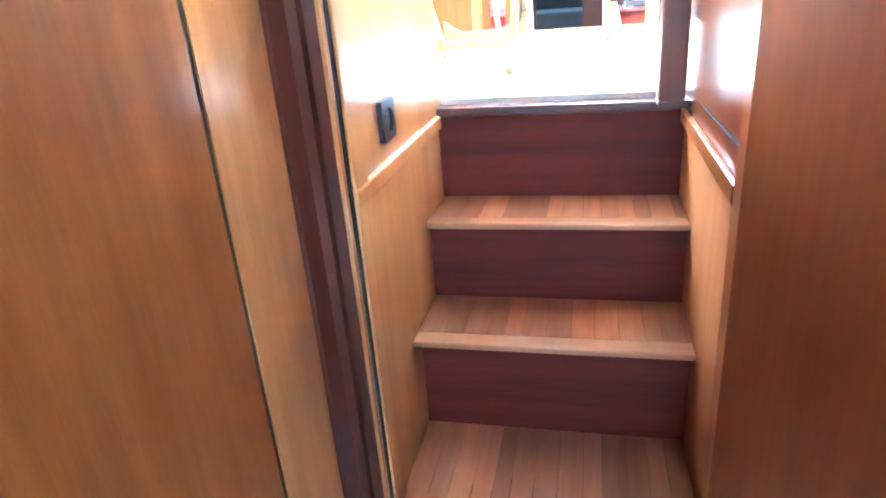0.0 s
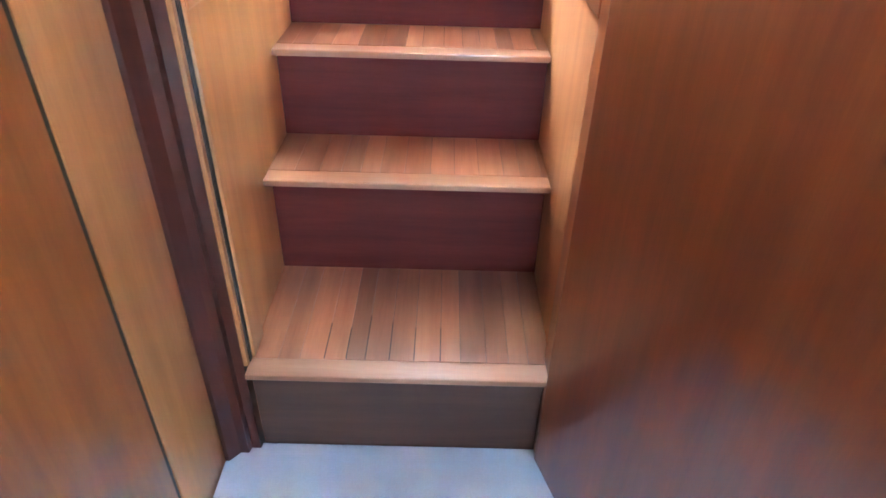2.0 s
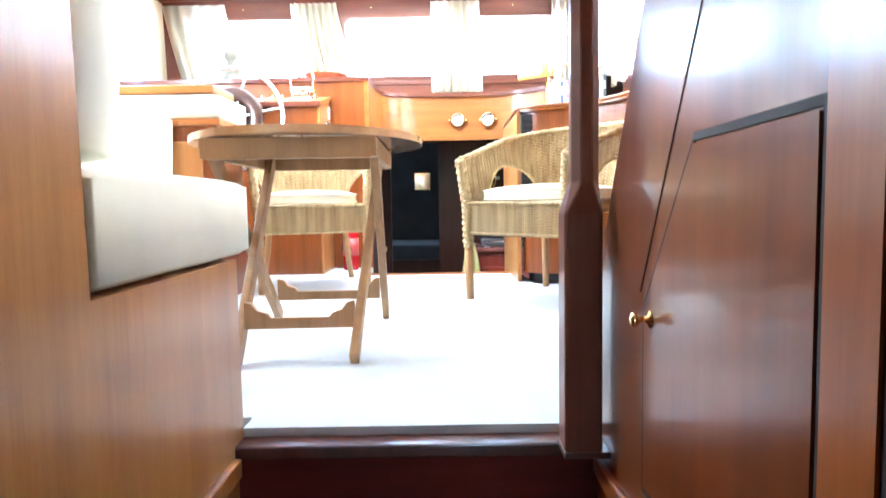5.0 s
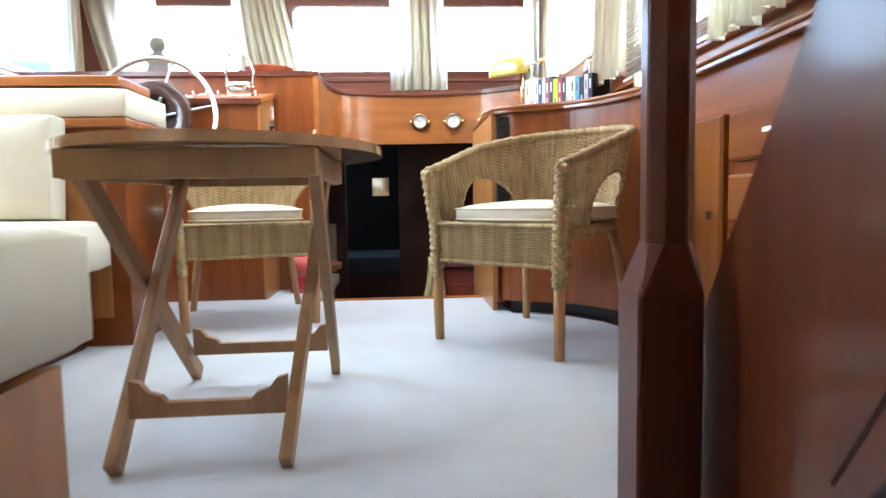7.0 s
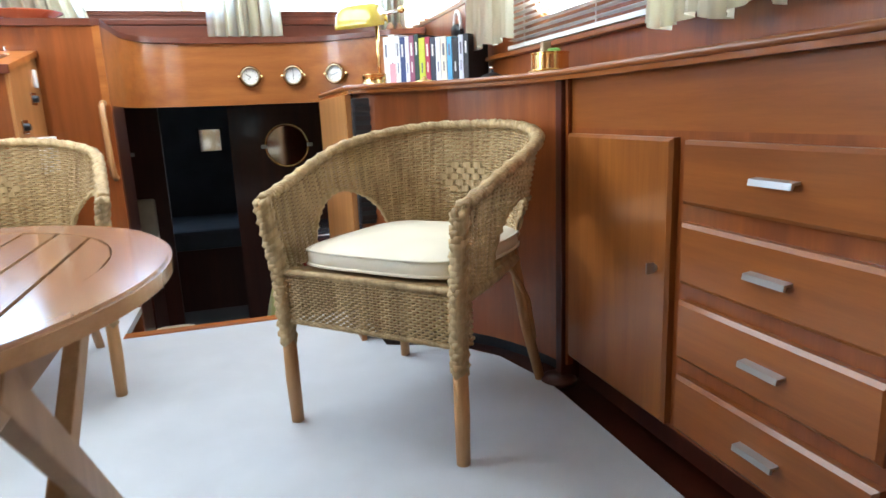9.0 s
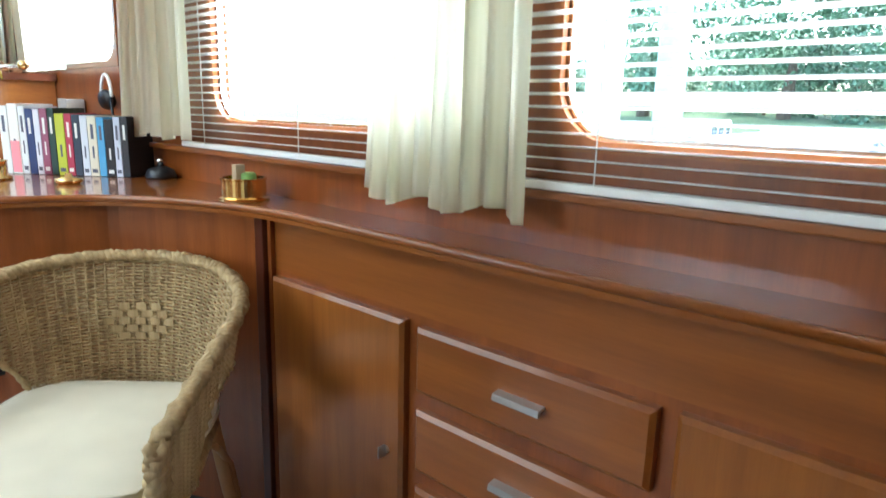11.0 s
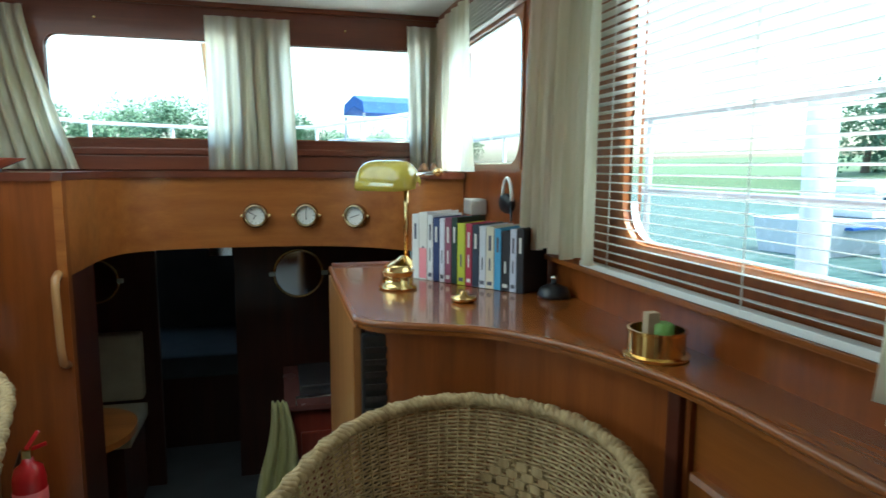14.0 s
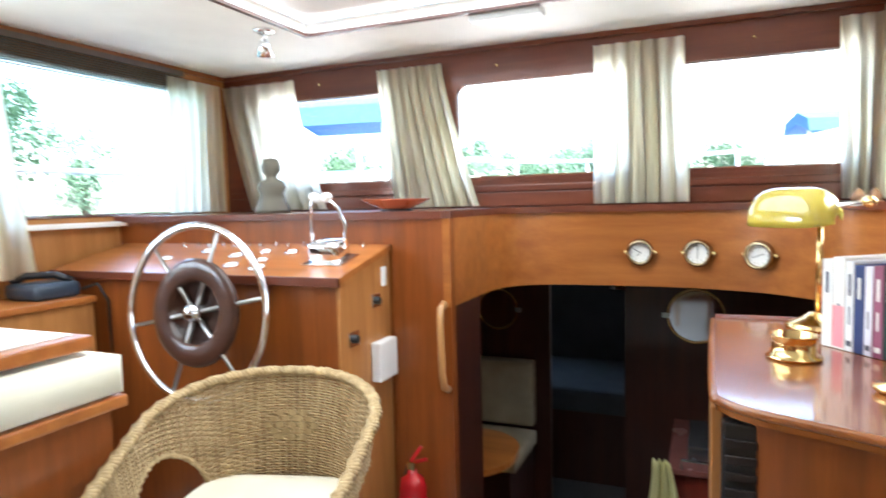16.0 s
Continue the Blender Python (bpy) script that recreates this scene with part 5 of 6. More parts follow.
part("title_block", box(B(), -0.015, 0.014, -0.0747, -0.0741, 0.005, 0.10), spine_mat(200, (0.85, 0.30, 0.34)), bp, "pink block on the spine")

lamp = thing("desk_lamp", "brass banker's lamp with yellow glass shade on the desk", "lamp")
part("base", lathe(B(), [(0, 0), (0.07, 0), (0.072, 0.008), (0.06, 0.018), (0.03, 0.03), (0.012, 0.045), (0, 0.046)], 28, pose(0.60, 4.545, 0.889)), BRASS, lamp, "domed brass base", True)
part("stem", tube(B(), [(0.61, 4.56, 0.93), (0.612, 4.562, 1.05), (0.612, 4.562, 1.20)], 0.008, 10), BRASS, lamp, "", True)
YGL, nt, b = mat("yellow_glass")
b.inputs["Base Color"].default_value = (0.72, 0.60, 0.06, 1)
b.inputs["Roughness"].default_value = 0.12
b.inputs["Coat Weight"].default_value = 0.8
b.inputs["Subsurface Weight"].default_value = 0.3
b.inputs["Subsurface Radius"].default_value = (0.03, 0.025, 0.005)
ng = node(nt, "ShaderNodeTexNoise", Scale=14.0, Detail=3.0)
nt.links.new(coords(nt, (1, 1, 1)), ng.inputs["Vector"])
nt.links.new(ramp(nt, ng.outputs[0], [(0.3, (0.46, 0.36, 0.045)), (0.7, (0.60, 0.49, 0.085))]), b.inputs["Base Color"])
verts, faces = [], []
nu, nv = 24, 16
for i in range(nu + 1):
    u = -1 + 2 * i / nu
    e = max(0.05, (1 - abs(u) ** 5)) ** 0.5
    for j in range(nv + 1):
        a = radians(-8 + 170 * j / nv)
        verts.append((0.118 * u, -0.070 * math.cos(a) * e, -0.045 + 0.090 * math.sin(a) * e))
for i in range(nu):
    for j in range(nv):
        k = i * (nv + 1) + j
        faces.append((k, k + 1, k + nv + 2, k + nv + 1))
sh = pydata("shade", verts, faces, YGL, lamp, "glossy yellow glass shade", True)
sh.matrix_basis = pose(0.555, 4.612, 1.215, 0, 0, -40.5)
sh.modifiers.new("thickness", "SOLIDIFY").thickness = 0.004
part("arm", tube(B(), [(0.612, 4.562, 1.20), (0.65, 4.53, 1.215), (0.70, 4.487, 1.222)], [0.010, 0.008, 0.008], 10), CHROME, lamp, "", True)
part("finial", lathe(B(), [(0, -0.018), (0.012, -0.012), (0.016, 0), (0.010, 0.014), (0, 0.018)], 14, pose(0.705, 4.482, 1.224, 90, 0, 40)), BRASS, lamp, "", True)

ash = thing("brass_ashtray", "round polished brass ashtray on the desk", "ashtray", "brass pots", pose(0.513, 4.19, 0.889))
part("bowl", lathe(B(), [(0, 0.002), (0.055, 0.0), (0.058, 0.006), (0.046, 0.012), (0.046, 0.05), (0.049, 0.053), (0.043, 0.053), (0.042, 0.012), (0, 0.010)], 32), BRASS, ash, "", True)
dish = thing("brass_dish", "small lidded brass dish on the desk", "dish", "brass pots", pose(0.648, 3.965, 0.889))
part("bowl", lathe(B(), [(0, 0), (0.028, 0.0), (0.036, 0.008), (0.034, 0.014), (0.012, 0.018), (0.008, 0.028), (0, 0.03)], 24), BRASS, dish, "", True)
jar = thing("brass_candle_holder", "round brass holder with a green candle stub", "candle holder", "brass pots", pose(0.862, 3.41, 0.889))
part("cup", lathe(B(), [(0, 0.0), (0.060, 0.0), (0.061, 0.006), (0.053, 0.009), (0.0525, 0.048), (0.055, 0.050), (0.055, 0.054), (0.049, 0.054), (0.048, 0.012), (0, 0.012)], 48), BRASS, jar)
part("candle", lathe(B(), [(0, 0.012), (0.02, 0.012), (0.02, 0.062), (0.014, 0.066), (0, 0.064)], 18, pose(0.008, -0.006, 0)), plain("green_wax", (0.22, 0.42, 0.10), rough=0.4), jar, "green wax candle stub", True)
part("matchbox", box(B(), -0.024, 0.0, -0.008, 0.012, 0.014, 0.085, 0.001), plain("tan_card", (0.45, 0.34, 0.22), rough=0.8), jar, "tan card slip")
bell = thing("desk_bell", "black desk bell with a chrome button", "bell", "", pose(0.905, 3.965, 0.889))
part("dome", lathe(B(), [(0, 0), (0.045, 0), (0.045, 0.008), (0.038, 0.026), (0.014, 0.036), (0, 0.036)], 24), BLACK, bell, "", True)
part("button", lathe(B(), [(0, 0.034), (0.008, 0.034), (0.008, 0.05), (0.013, 0.054), (0, 0.06)], 14), CHROME, bell, "", True)
ad = thing("power_adapter", "white plastic power adapter on the wall", "adapter")
part("case", box(B(), 0.89, 0.955, 4.70, 4.80, 1.06, 1.12, 0.006), plain("grey_plastic", (0.45, 0.45, 0.43), rough=0.4, depth=0.0), ad)
hp = thing("headphones", "black and white headphones hanging by the window", "headphones")
part("ear_cup", lathe(B(), [(0, -0.012), (0.03, -0.012), (0.036, 0), (0.03, 0.012), (0, 0.012)], 20, pose(0.925, 4.40, 1.12, 0, 80, 20)), BLACK, hp, "", True)
part("headband", tube(B(), [(0.925, 4.40 + 0.045 * math.cos(a), 1.13 + 0.075 * math.sin(a)) for a in [math.pi * k / 12 for k in range(13)]], 0.006, 8), WHITE, hp, "white headband", True)
part("cable", tube(B(), [(0.925, 4.36, 1.13), (0.92, 4.345, 1.04), (0.90, 4.38, 0.97), (0.90, 4.42, 0.895)], 0.004, 6), BLACK, hp, "", True)
for i, x in enumerate((0.80, 0.85, 0.90)):
    sd = thing("shell", "small brown ornament on the corner shelf", "ornament", "shelf ornaments", pose(x, 5.12 + 0.02 * i, 1.2175))
    part("body", lathe(B(), [(0, 0), (0.02, 0.0), (0.024, 0.012), (0.012, 0.035), (0, 0.045)], 12), plain("ornament_%d" % i, (0.25, 0.13, 0.07), rough=0.5), sd, "", True)

# ---- ceiling fittings ----
spot = thing("ceiling_spotlight", "small chrome swivelling ceiling spotlight", "spotlight", "", pose(-1.30, 4.75, TOP))
part("plate", lathe(B(), [(0, 0), (0.042, 0), (0.042, -0.008), (0.03, -0.014), (0, -0.014)], 20), CHROME, spot, "", True)
part("stem", tube(B(), [(0, 0, -0.01), (0, 0, -0.05)], 0.008, 8), CHROME, spot, "", True)
part("shade", lathe(B(), [(0.016, 0.03), (0.022, 0.02), (0.036, -0.03), (0.033, -0.03), (0.018, 0.018), (0, 0.02)], 20, pose(0.005, -0.005, -0.075, 20, 15, 0)), CHROME, spot, "", True)
fl = thing("ceiling_light", "slim white ceiling strip light", "light")
part("body", box(B(), -0.50, -0.22, 4.925, 5.0, TOP - 0.03, TOP, 0.01), plain("pale_grey_plastic", (0.50, 0.49, 0.47), rough=0.4, depth=0.0), fl)
for x in (-1.5, -0.55, 0.5):
    s = thing("curtain_hook", "tiny brass stud on the window header", "hook", "brass studs")
    part("stud", lathe(B(), [(0, 0), (0.006, 0), (0.005, 0.008), (0, 0.009)], 10, pose(x, FRONT, 1.86, 90, 0, 0)), BRASS, s)

# ---- galley below ----
for x, y, z, r in ((0.285, 6.16, 0.612, 0.148), (-0.81, 6.16, 0.605, 0.125)):
    pm = thing("porthole_mirror", "round mirror in a dull metal porthole frame", "mirror", "porthole mirrors", pose(x, 6.199, z, 90, 0, 0))
    part("frame", lathe(B(), [(r * 0.9, 0), (r, 0.0), (r, 0.008), (r * 0.96, 0.013), (r * 0.9, 0.009), (r * 0.9, 0.002)], 36), BRASS, pm, "", True)
    part("glass", lathe(B(), [(0, 0.004), (r * 0.89, 0.004), (r * 0.89, 0.008), (0, 0.008)], 36), plain("mirror_glass", (0.42, 0.43, 0.44), rough=0.03, metal=1.0, depth=0.0, tone=0.02), pm)
    for k in range(2):
        part("dog", box(B(), r * (0.9 if k else -1.15), r * (1.15 if k else -0.9), -0.012, 0.012, 0, 0.02, 0.003), STEEL, pm)
# cream upholstery in a darker tone that stands in for galley shade
FABRIC = plain("cream_dinette_fabric_shaded", (0.34, 0.29, 0.20), rough=0.9, grain=300, depth=0.3)
gc = tagged(new("galley_counter"), "dark red galley cabinet with a hob on top", "cabinet")
REDW = wood("galley_red", (0.16, 0.022, 0.014), (0.26, 0.045, 0.026), "z")
part("body", box(B(), 0.20, 0.94, 5.55, 6.19, GZ, 0.02), REDW, gc)
part("door", box(B(), 0.26, 0.54, 5.53, 5.551, GZ + 0.08, -0.10, 0.006), REDW, gc)
part("top", box(B(), 0.18, 0.94, 5.52, 6.19, 0.02, 0.05, 0.006), plain("galley_laminate", (0.20, 0.07, 0.06), rough=0.25), gc)
part("hob", box(B(), 0.26, 0.72, 5.62, 6.0, 0.05, 0.12, 0.01), plain("dark_steel", (0.18, 0.19, 0.21), rough=0.25, metal=0.8), gc)
part("rail", tube(B(), [(0.24, 5.50, 0.06), (0.24, 5.50, 0.10), (0.80, 5.50, 0.10), (0.80, 5.50, 0.06)], 0.006, 8), CHROME, gc, "", True)
tw = pydata("towel", *(lambda n, m: ([(0.155 + 0.20 * (i / n - 0.5) * (0.35 + 0.75 * j / m) + 0.012 * math.sin(j * 0.35), 5.47 + 0.022 * math.sin(i * 1.3 + j * 0.12), 0.10 - 0.50 * j / m) for j in range(m + 1) for i in range(n + 1)], [(j * (n + 1) + i, j * (n + 1) + i + 1, (j + 1) * (n + 1) + i + 1, (j + 1) * (n + 1) + i) for j in range(m) for i in range(n)]))(14, 14), cloth("yellow_towel", (0.62, 0.58, 0.22), 0.2, (0.72, 0.69, 0.36)), None, "", True)
tw.modifiers.new("thickness", "SOLIDIFY").thickness = 0.004
tagged(tw, "pale yellow tea towel hanging from the galley rail", "towel")
dt = tagged(new("dinette_table"), "round-ended teak dinette table down in the galley", "table")
part("top", prism(B(), rounded(-1.5, -0.47, 5.10, 5.64, 0.24, 8), "z", 0.05, 0.08), TEAK_X, dt)
part("pedestal", tube(B(), [(-1.05, 5.36, GZ), (-1.05, 5.36, 0.05)], 0.035, 12), STEEL, dt, "", True)
ds = tagged(new("dinette_bench"), "cream dinette bench with shade-darkened upholstery", "bench")
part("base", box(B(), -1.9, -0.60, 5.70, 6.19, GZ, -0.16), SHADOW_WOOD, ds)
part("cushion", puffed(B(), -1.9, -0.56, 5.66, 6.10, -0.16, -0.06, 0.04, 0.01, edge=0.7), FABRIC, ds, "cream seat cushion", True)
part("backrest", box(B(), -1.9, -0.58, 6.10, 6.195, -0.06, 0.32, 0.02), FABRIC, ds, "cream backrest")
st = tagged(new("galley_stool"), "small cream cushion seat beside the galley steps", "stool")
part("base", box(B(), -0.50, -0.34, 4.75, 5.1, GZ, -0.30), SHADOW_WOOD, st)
part("cushion", puffed(B(), -0.51, -0.33, 4.74, 5.11, -0.30, -0.22, 0.03, 0.01, edge=0.7), CREAM, st, "", True)
pl = thing("pot_plant", "small green plant in a white pot on the dinette table", "plant", "", pose(-0.78, 5.35, 0.08))
part("pot", lathe(B(), [(0, 0), (0.035, 0), (0.05, 0.07), (0.045, 0.07), (0.032, 0.006), (0, 0.006)], 16), WHITE, pl, "", True)
LEAF = plain("leaf_green", (0.05, 0.12, 0.03), rough=0.5)
rnd = random.Random(5)
for k in range(22):
    a, l, hh = rnd.uniform(0, 6.28), rnd.uniform(0.05, 0.1), rnd.uniform(0.05, 0.14)
    bm = B()
    c, s = math.cos(a), math.sin(a)
    v = [bm.verts.new(q) for q in ((0.01 * c, 0.01 * s, 0.06), (l * 0.6 * c - 0.014 * s, l * 0.6 * s + 0.014 * c, 0.06 + hh), (l * c, l * s, 0.05 + hh * 0.9), (l * 0.6 * c + 0.014 * s, l * 0.6 * s - 0.014 * c, 0.06 + hh))]
    bm.faces.new(v)
    part("leaf", bm, LEAF, pl)
pic = thing("cabin_mirror", "small bright mirror on the fore cabin wall", "mirror")
part("frame", box(B(), -0.37, -0.17, 7.585, 7.60, 0.53, 0.74, 0.004), BLACK, pic)
part("glass", box(B(), -0.355, -0.185, 7.58, 7.586, 0.545, 0.725), plain("bright_mirror", (0.85, 0.87, 0.88), rough=0.03, metal=1.0, depth=0.0, tone=0.02), pic)
bunk = tagged(new("bunk"), "grey-blue bunk in the dark fore cabin", "bunk")
# blanket colour lowered to carry the fore cabin's shade
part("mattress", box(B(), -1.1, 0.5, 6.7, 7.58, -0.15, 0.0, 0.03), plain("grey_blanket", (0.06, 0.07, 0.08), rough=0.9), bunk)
part("base", box(B(), -1.1, 0.5, 6.72, 7.58, GZ, -0.15), SHADOW_WOOD, bunk)

# ---- outside: water, banks, boats ----
WATERZ = -1.2
WATER, nt, b = mat("harbour_water")
b.inputs["Base Color"].default_value = (0.10, 0.17, 0.16, 1)
b.inputs["Roughness"].default_value = 0.25
b.inputs["Specular IOR Level"].default_value = 0.3
b.inputs["IOR"].default_value = 1.03
n = node(nt, "ShaderNodeTexNoise", Scale=1.4, Detail=4.0)
nt.links.new(coords(nt, (1, 3, 1)), n.inputs["Vector"])
bump(nt, b, n.outputs[0], 0.5, 0.05)
nt.links.new(ramp(nt, n.outputs[0], [(0.3, (0.035, 0.07, 0.07)), (0.7, (0.10, 0.15, 0.145))]), b.inputs["Base Color"])
bm = B()
vs = [bm.verts.new(q) for q in ((-900, -900, WATERZ), (900, -900, WATERZ), (900, 900, WATERZ), (-900, 900, WATERZ))]
bm.faces.new(vs)
tagged(part("water", bm, WATER), "calm grey-green harbour water", "", "", "structure")
GRASS = plain("bank_grass", (0.08, 0.13, 0.06), rough=0.9, grain=3.0, depth=0.5, tone=0.35)
LEAVES = plain("tree_foliage", (0.12, 0.21, 0.13), rough=0.8, grain=1.5, depth=0.0, tone=0.5)
BARK = plain("tree_bark", (0.10, 0.075, 0.05), rough=0.9)
HULL = plain("white_gelcoat", (0.48, 0.50, 0.52), rough=0.25, depth=0.0, tone=0.04)
BLUE = plain("blue_canvas", (0.03, 0.10, 0.34), rough=0.8, grain=60)
DARKWIN = plain("boat_window", (0.03, 0.05, 0.07), rough=0.1)
PALE = plain("pale_jetty", (0.34, 0.34, 0.32), rough=0.8, grain=8)
TEAL = plain("teal_paint", (0.36, 0.56, 0.58), rough=0.5)

setting("ground_bank_starboard", prism(B(), [(38, WATERZ - 0.5), (44, 0.6), (70, 3.0), (300, 4.0), (300, WATERZ - 0.5)], "y", -120, 160), GRASS, "green harbour bank")
setting("ground_bank_front", prism(B(), [(62, WATERZ - 0.5), (68, 0.4), (300, 2.0), (300, WATERZ - 0.5)], "x", -160, 37), GRASS, "green harbour bank")
setting("ground_bank_port", prism(B(), [(-46, WATERZ - 0.5), (-52, 0.6), (-300, 3.0), (-300, WATERZ - 0.5)], "y", -120, 61), GRASS, "green harbour bank")


def tree_parts(seed):
    rnd = random.Random(seed)
    tr = thing("tree", "broad green summer tree on the harbour bank", "tree", "bank trees")
    part("trunk", tube(B(), [(0, 0, -0.5), (0.1, 0, 1.5), (0.0, 0.1, 3.0)], [0.3, 0.22, 0.14], 8), BARK, tr)
    verts, faces = [], []
    blobs = [(rnd.uniform(-1.7, 1.7), rnd.uniform(-1.7, 1.7), rnd.uniform(2.0, 5.6), rnd.uniform(0.8, 1.5)) for _ in range(11)]
    for x, y, z, r in blobs:
        for _ in range(300):
            d = Vector((rnd.gauss(0, 1), rnd.gauss(0, 1), rnd.gauss(0, 1))).normalized() * r * rnd.uniform(0.6, 1.05)
            c = Vector((x, y, z)) + d
            u = Vector((rnd.gauss(0, 1), rnd.gauss(0, 1), rnd.gauss(0, 1))).normalized() * rnd.uniform(0.06, 0.14)
            w = u.orthogonal().normalized() * rnd.uniform(0.05, 0.11)
            k = len(verts)
            verts += [c - u, c + w, c + u, c - w]
            faces.append((k, k + 1, k + 2, k + 3))
    pydata("crown", verts, faces, LEAVES, tr)
    return tr


rnd = random.Random(11)
protos = [tree_parts(s) for s in (1, 2, 3)]
for i, t in enumerate(protos):
    t.matrix_basis = pose(50 + 2 * i, 8 + 9 * i, -1.2, 0, 0, 40 * i)
spots = [(rnd.uniform(48, 62), -26 + 3.4 * i, -1.4) for i in range(22)] + [(-60 + 4.2 * i, rnd.uniform(95, 118), -1.0) for i in range(22)] + [(rnd.uniform(-66, -54), -10 + 4.5 * i, -1.0) for i in range(14)]
for i, (x, y, z) in enumerate(spots):
    t = copy_thing(protos[i % 3], pose(x, y, z, 0, 0, rnd.uniform(0, 360)))
    s = rnd.uniform(1.1, 2.2)
    t.scale = (s, s, s)


def motor_boat(m, canopy, label, group="moored boats"):
    bt = thing("motor_boat", label, "boat", group, m)
    bm = B()
    rows = []
    for f, w, z1 in ((0, 1.25, 1.0), (0.3, 1.45, 1.0), (0.6, 1.3, 1.1), (0.85, 0.7, 1.25), (1.0, 0.05, 1.4)):
        y = f * 9
        rows.append([bm.verts.new(q) for q in ((-w * 0.75, y, -0.3), (w * 0.75, y, -0.3), (w, y, z1), (-w, y, z1))])
    for a, b2 in zip(rows, rows[1:]):
        for q in range(4):
            bm.faces.new((a[q], a[(q + 1) % 4], b2[(q + 1) % 4], b2[q]))
    bm.faces.new(rows[0])
    bm.faces.new(rows[-1][::-1])
    bmesh.ops.recalc_face_normals(bm, faces=bm.faces)
    part("hull", bm, HULL, bt)
    part("stripe", box(B(), -1.47, 1.47, 0.5, 4.5, 0.78, 0.86), BLUE, bt)
    part("cabin", box(B(), -1.0, 1.0, 2.2, 6.0, 1.0, 2.0, 0.15), HULL, bt)
    for y in (2.6, 3.7, 4.8):
        part("cabin_window", box(B(), -1.02, 1.02, y, y + 0.8, 1.35, 1.75, 0.03), DARKWIN, bt)
    part("windscreen", box(B(), -0.8, 0.8, 5.95, 6.03, 1.35, 1.85), DARKWIN, bt)
    if canopy:
        part("canopy", prism(B(), [(0.6, 2.5), (0.7, 2.75), (1.4, 2.95), (2.2, 2.8), (2.3, 2.55), (1.4, 2.72)], "x", -0.85, 0.85), BLUE, bt, "blue canvas canopy")
        for x in (-0.82, 0.82):
            for y in (0.7, 2.2):
                part("canopy_pole", tube(B(), [(x, y, 1.0), (x, y, 2.5)], 0.03, 6), HULL, bt)
    for x in (-1.2, 1.2):
        part("rail", tube(B(), [(x, 4.0, 1.05), (x, 4.0, 1.65), (x * 0.75, 7.0, 1.75), (x * 0.1, 8.9, 1.85)], 0.025, 6), CHROME, bt)
    return bt


first = motor_boat(pose(17.5, 3.0, WATERZ, 0, 0, -80), False, "white motor boat moored across the water")
for x, y, r in ((13, 5.2, 84), (12.4, 9.2, 76), (13.8, 13, 82), (14.5, 17.5, 78), (12.2, 1.2, 92), (21, 12, 80), (24.5, 6, 88), (33, 12, 84), (33, 18, 80), (17, 7.5, 80), (22, 10, 85), (24, 14, 75), (28, 14, 85), (18, 13, 88), (15.5, 10.5, 70), (20.5, 7, 75), (23, 3.5, 95), (20, 16, 80), (27, 8, 85), (26, 20, 70), (30, 1, 90), (19, 20, 60), (31, 26, 80), (18, -3, 95)):
    c = copy_thing(first, pose(x, y, WATERZ, 0, 0, -r))
    k = rnd.uniform(0.6, 1.1)
    c.scale = (k, k, k)
blue = motor_boat(pose(-7.1, 13.2, WATERZ, 0, 0, 8), True, "white motor boat with a blue canvas canopy", "canopied boats")
blue.scale = (1.65, 1.65, 1.65)
for x, y, r, k in ((5.6, 29.0, 10, 1.9), (-34, 40, 15, 1.5), (-18, 4, 60, 1.4)):
    c = copy_thing(blue, pose(x, y, WATERZ, 0, 0, r))
    c.scale = (k, k, k)

setting("jetty", box(B(), 2.3, 4.4, -12, 30, WATERZ - 0.3, -0.35, 0.03), PALE, "pale planked jetty beside the boat")
for i, (x, y) in enumerate(((3.6, 3.95), (3.7, 5.9), (3.6, 0.8))):
    mp = thing("mooring_post", "tall white mooring post on the jetty", "post", "mooring posts", pose(x, y, -0.4))
    part("pile", tube(B(), [(0, 0, 0), (0, 0, 2.2 if i else 2.6)], 0.10, 12), HULL, mp, "", True)
    part("band", lathe(B(), [(0.102, 0.55), (0.106, 0.55), (0.106, 0.75), (0.102, 0.75)], 16), plain("band_red_%d" % i, (0.45, 0.08, 0.07), rough=0.5), mp)
tp = thing("teal_pole", "tall teal steel pole beside the jetty", "pole", "", pose(3.3, 3.42, -0.4))
part("tube", tube(B(), [(0, 0, 0), (0, 0, 5)], 0.075, 12), TEAL, tp, "", True)
part("collar", lathe(B(), [(0.08, 0), (0.12, 0), (0.12, 0.04), (0.08, 0.06)], 12), TEAL, tp)
tp = thing("wooden_mast", "slender brown wooden mast ahead of the boat", "mast", "", pose(-0.55, 9.5, WATERZ))
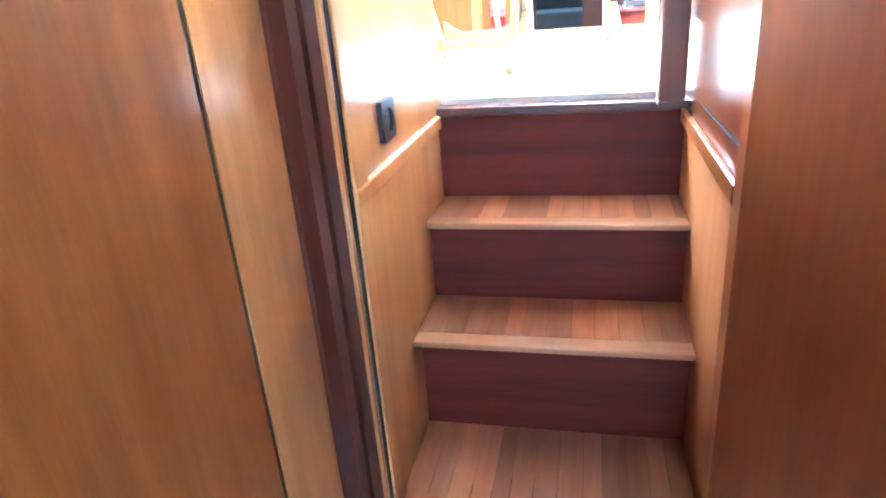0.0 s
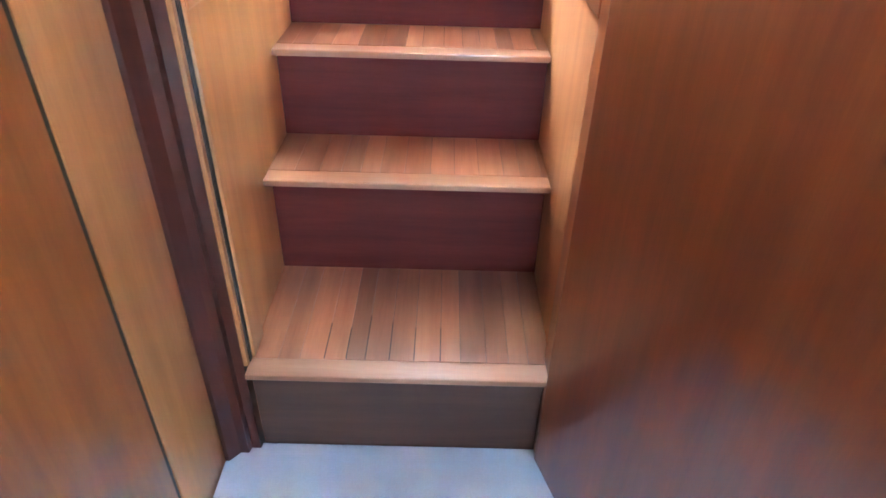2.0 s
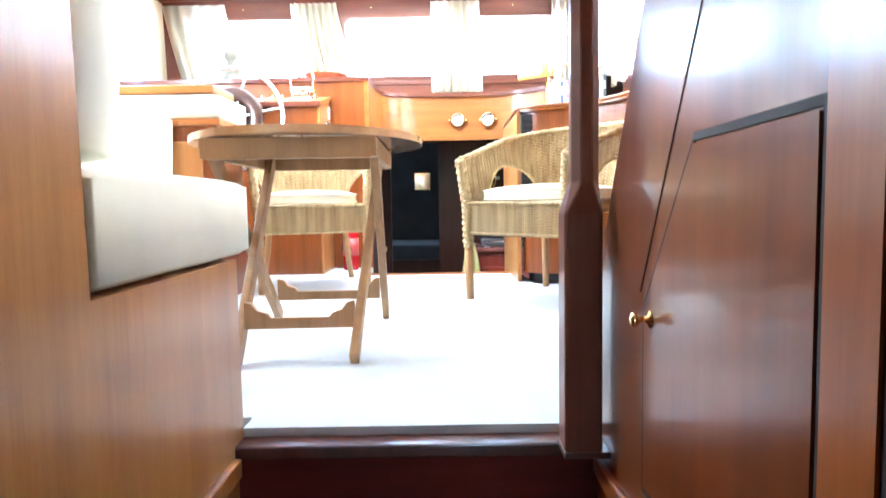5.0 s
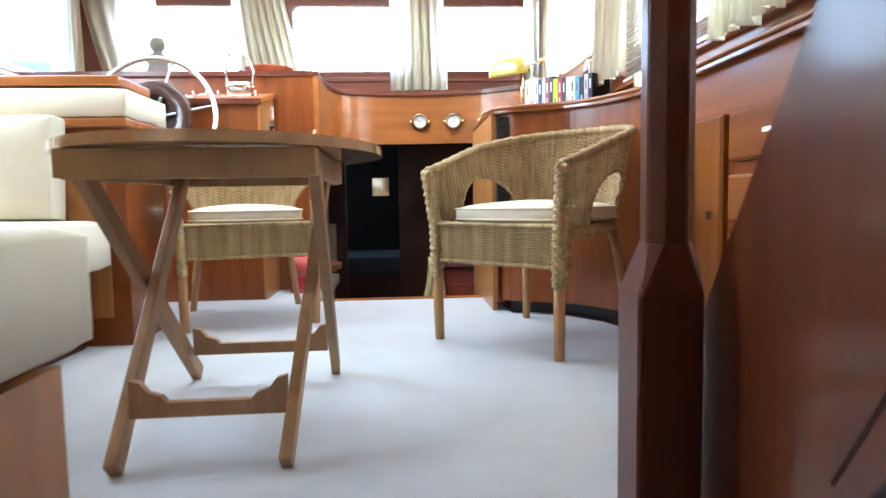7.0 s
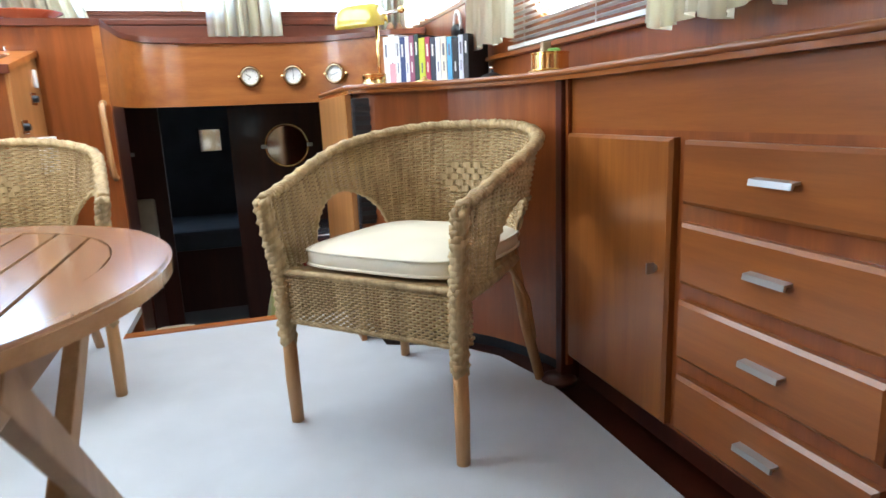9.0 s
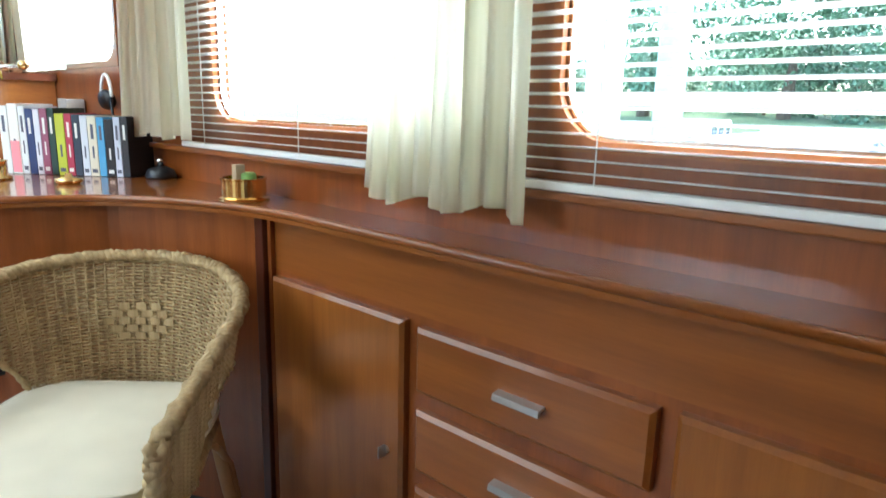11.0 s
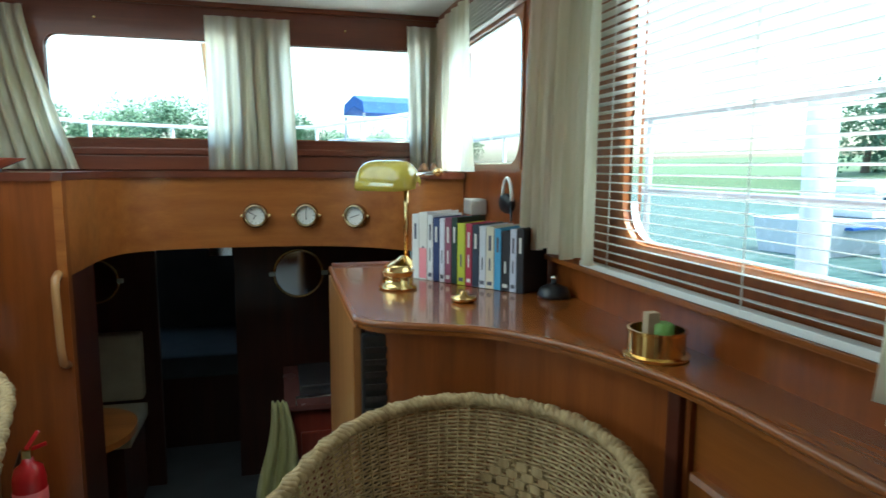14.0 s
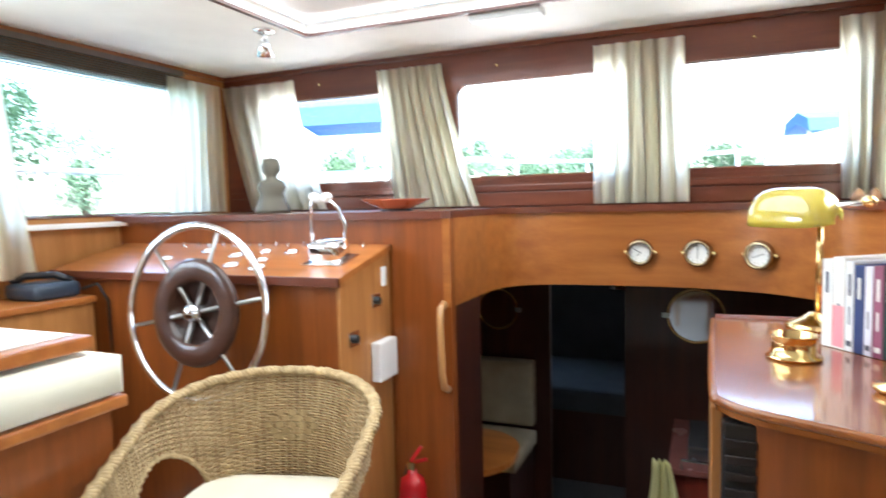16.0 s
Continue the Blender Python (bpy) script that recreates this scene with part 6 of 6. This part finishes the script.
part("spar", tube(B(), [(0.35, 0, 0), (0.1, 0, 3.2), (-0.2, 0, 6.5)], [0.07, 0.06, 0.045], 10), CANE, tp, "", True)
for k in range(4):
    part("cleat", box(B(), 0.12 - 0.08 * k, 0.24 - 0.08 * k, -0.03, 0.03, 2.4 + 0.9 * k, 2.45 + 0.9 * k, 0.005), STEEL, tp)
dk = tagged(new("side_deck"), "pale side deck of the boat under the windows", "", "", "structure")
part("starboard_deck", box(B(), 1.03, 1.75, -1.6, 7.8, 0.78, 0.83, 0.01), HULL, dk)
part("port_deck", box(B(), -2.75, -2.03, -1.6, 7.8, 0.78, 0.83, 0.01), HULL, dk)
part("foredeck", box(B(), -2.1, 1.1, 5.52, 10.2, 1.08, 1.12, 0.02), HULL, dk)
part("hull_starboard", box(B(), 1.70, 1.75, -1.6, 7.8, WATERZ - 0.3, 0.78), HULL, dk)
part("hull_port", box(B(), -2.75, -2.70, -1.6, 7.8, WATERZ - 0.3, 0.78), HULL, dk)
for name, x in (("guard_rail", 1.68), ("guard_rail", -2.68)):
    gr = thing(name, "white tubular guard rail along the side deck", "rail", "guard rails")
    for z in (1.15, 1.45):
        part("bar", tube(B(), [(x, -1.5, z), (x, 7.6, z)], 0.012 if z < 1.3 else 0.016, 8), HULL, gr, "", True)
    for y in (-0.9, 1.0, 2.95, 4.75, 6.5):
        part("stanchion", tube(B(), [(x, y, 0.83), (x, y, 1.45)], 0.014, 8), HULL, gr, "", True)
gr = thing("bow_rail", "white tubular bow rail over the foredeck", "rail", "guard rails")
for z in (1.42, 1.66):
    part("bar", tube(B(), [(-2.3, 7.2, z), (-1.6, 9.4, z), (-0.5, 10.0, z), (0.6, 9.4, z), (1.3, 7.2, z)], 0.018, 8), HULL, gr, "", True)
for x, y in ((-2.3, 7.2), (-1.6, 9.4), (-0.9, 9.8), (-0.1, 9.8), (0.6, 9.4), (1.3, 7.2), (0.95, 8.4), (-1.95, 8.4)):
    part("stanchion", tube(B(), [(x, y, 1.1), (x, y, 1.66)], 0.018, 8), HULL, gr, "", True)
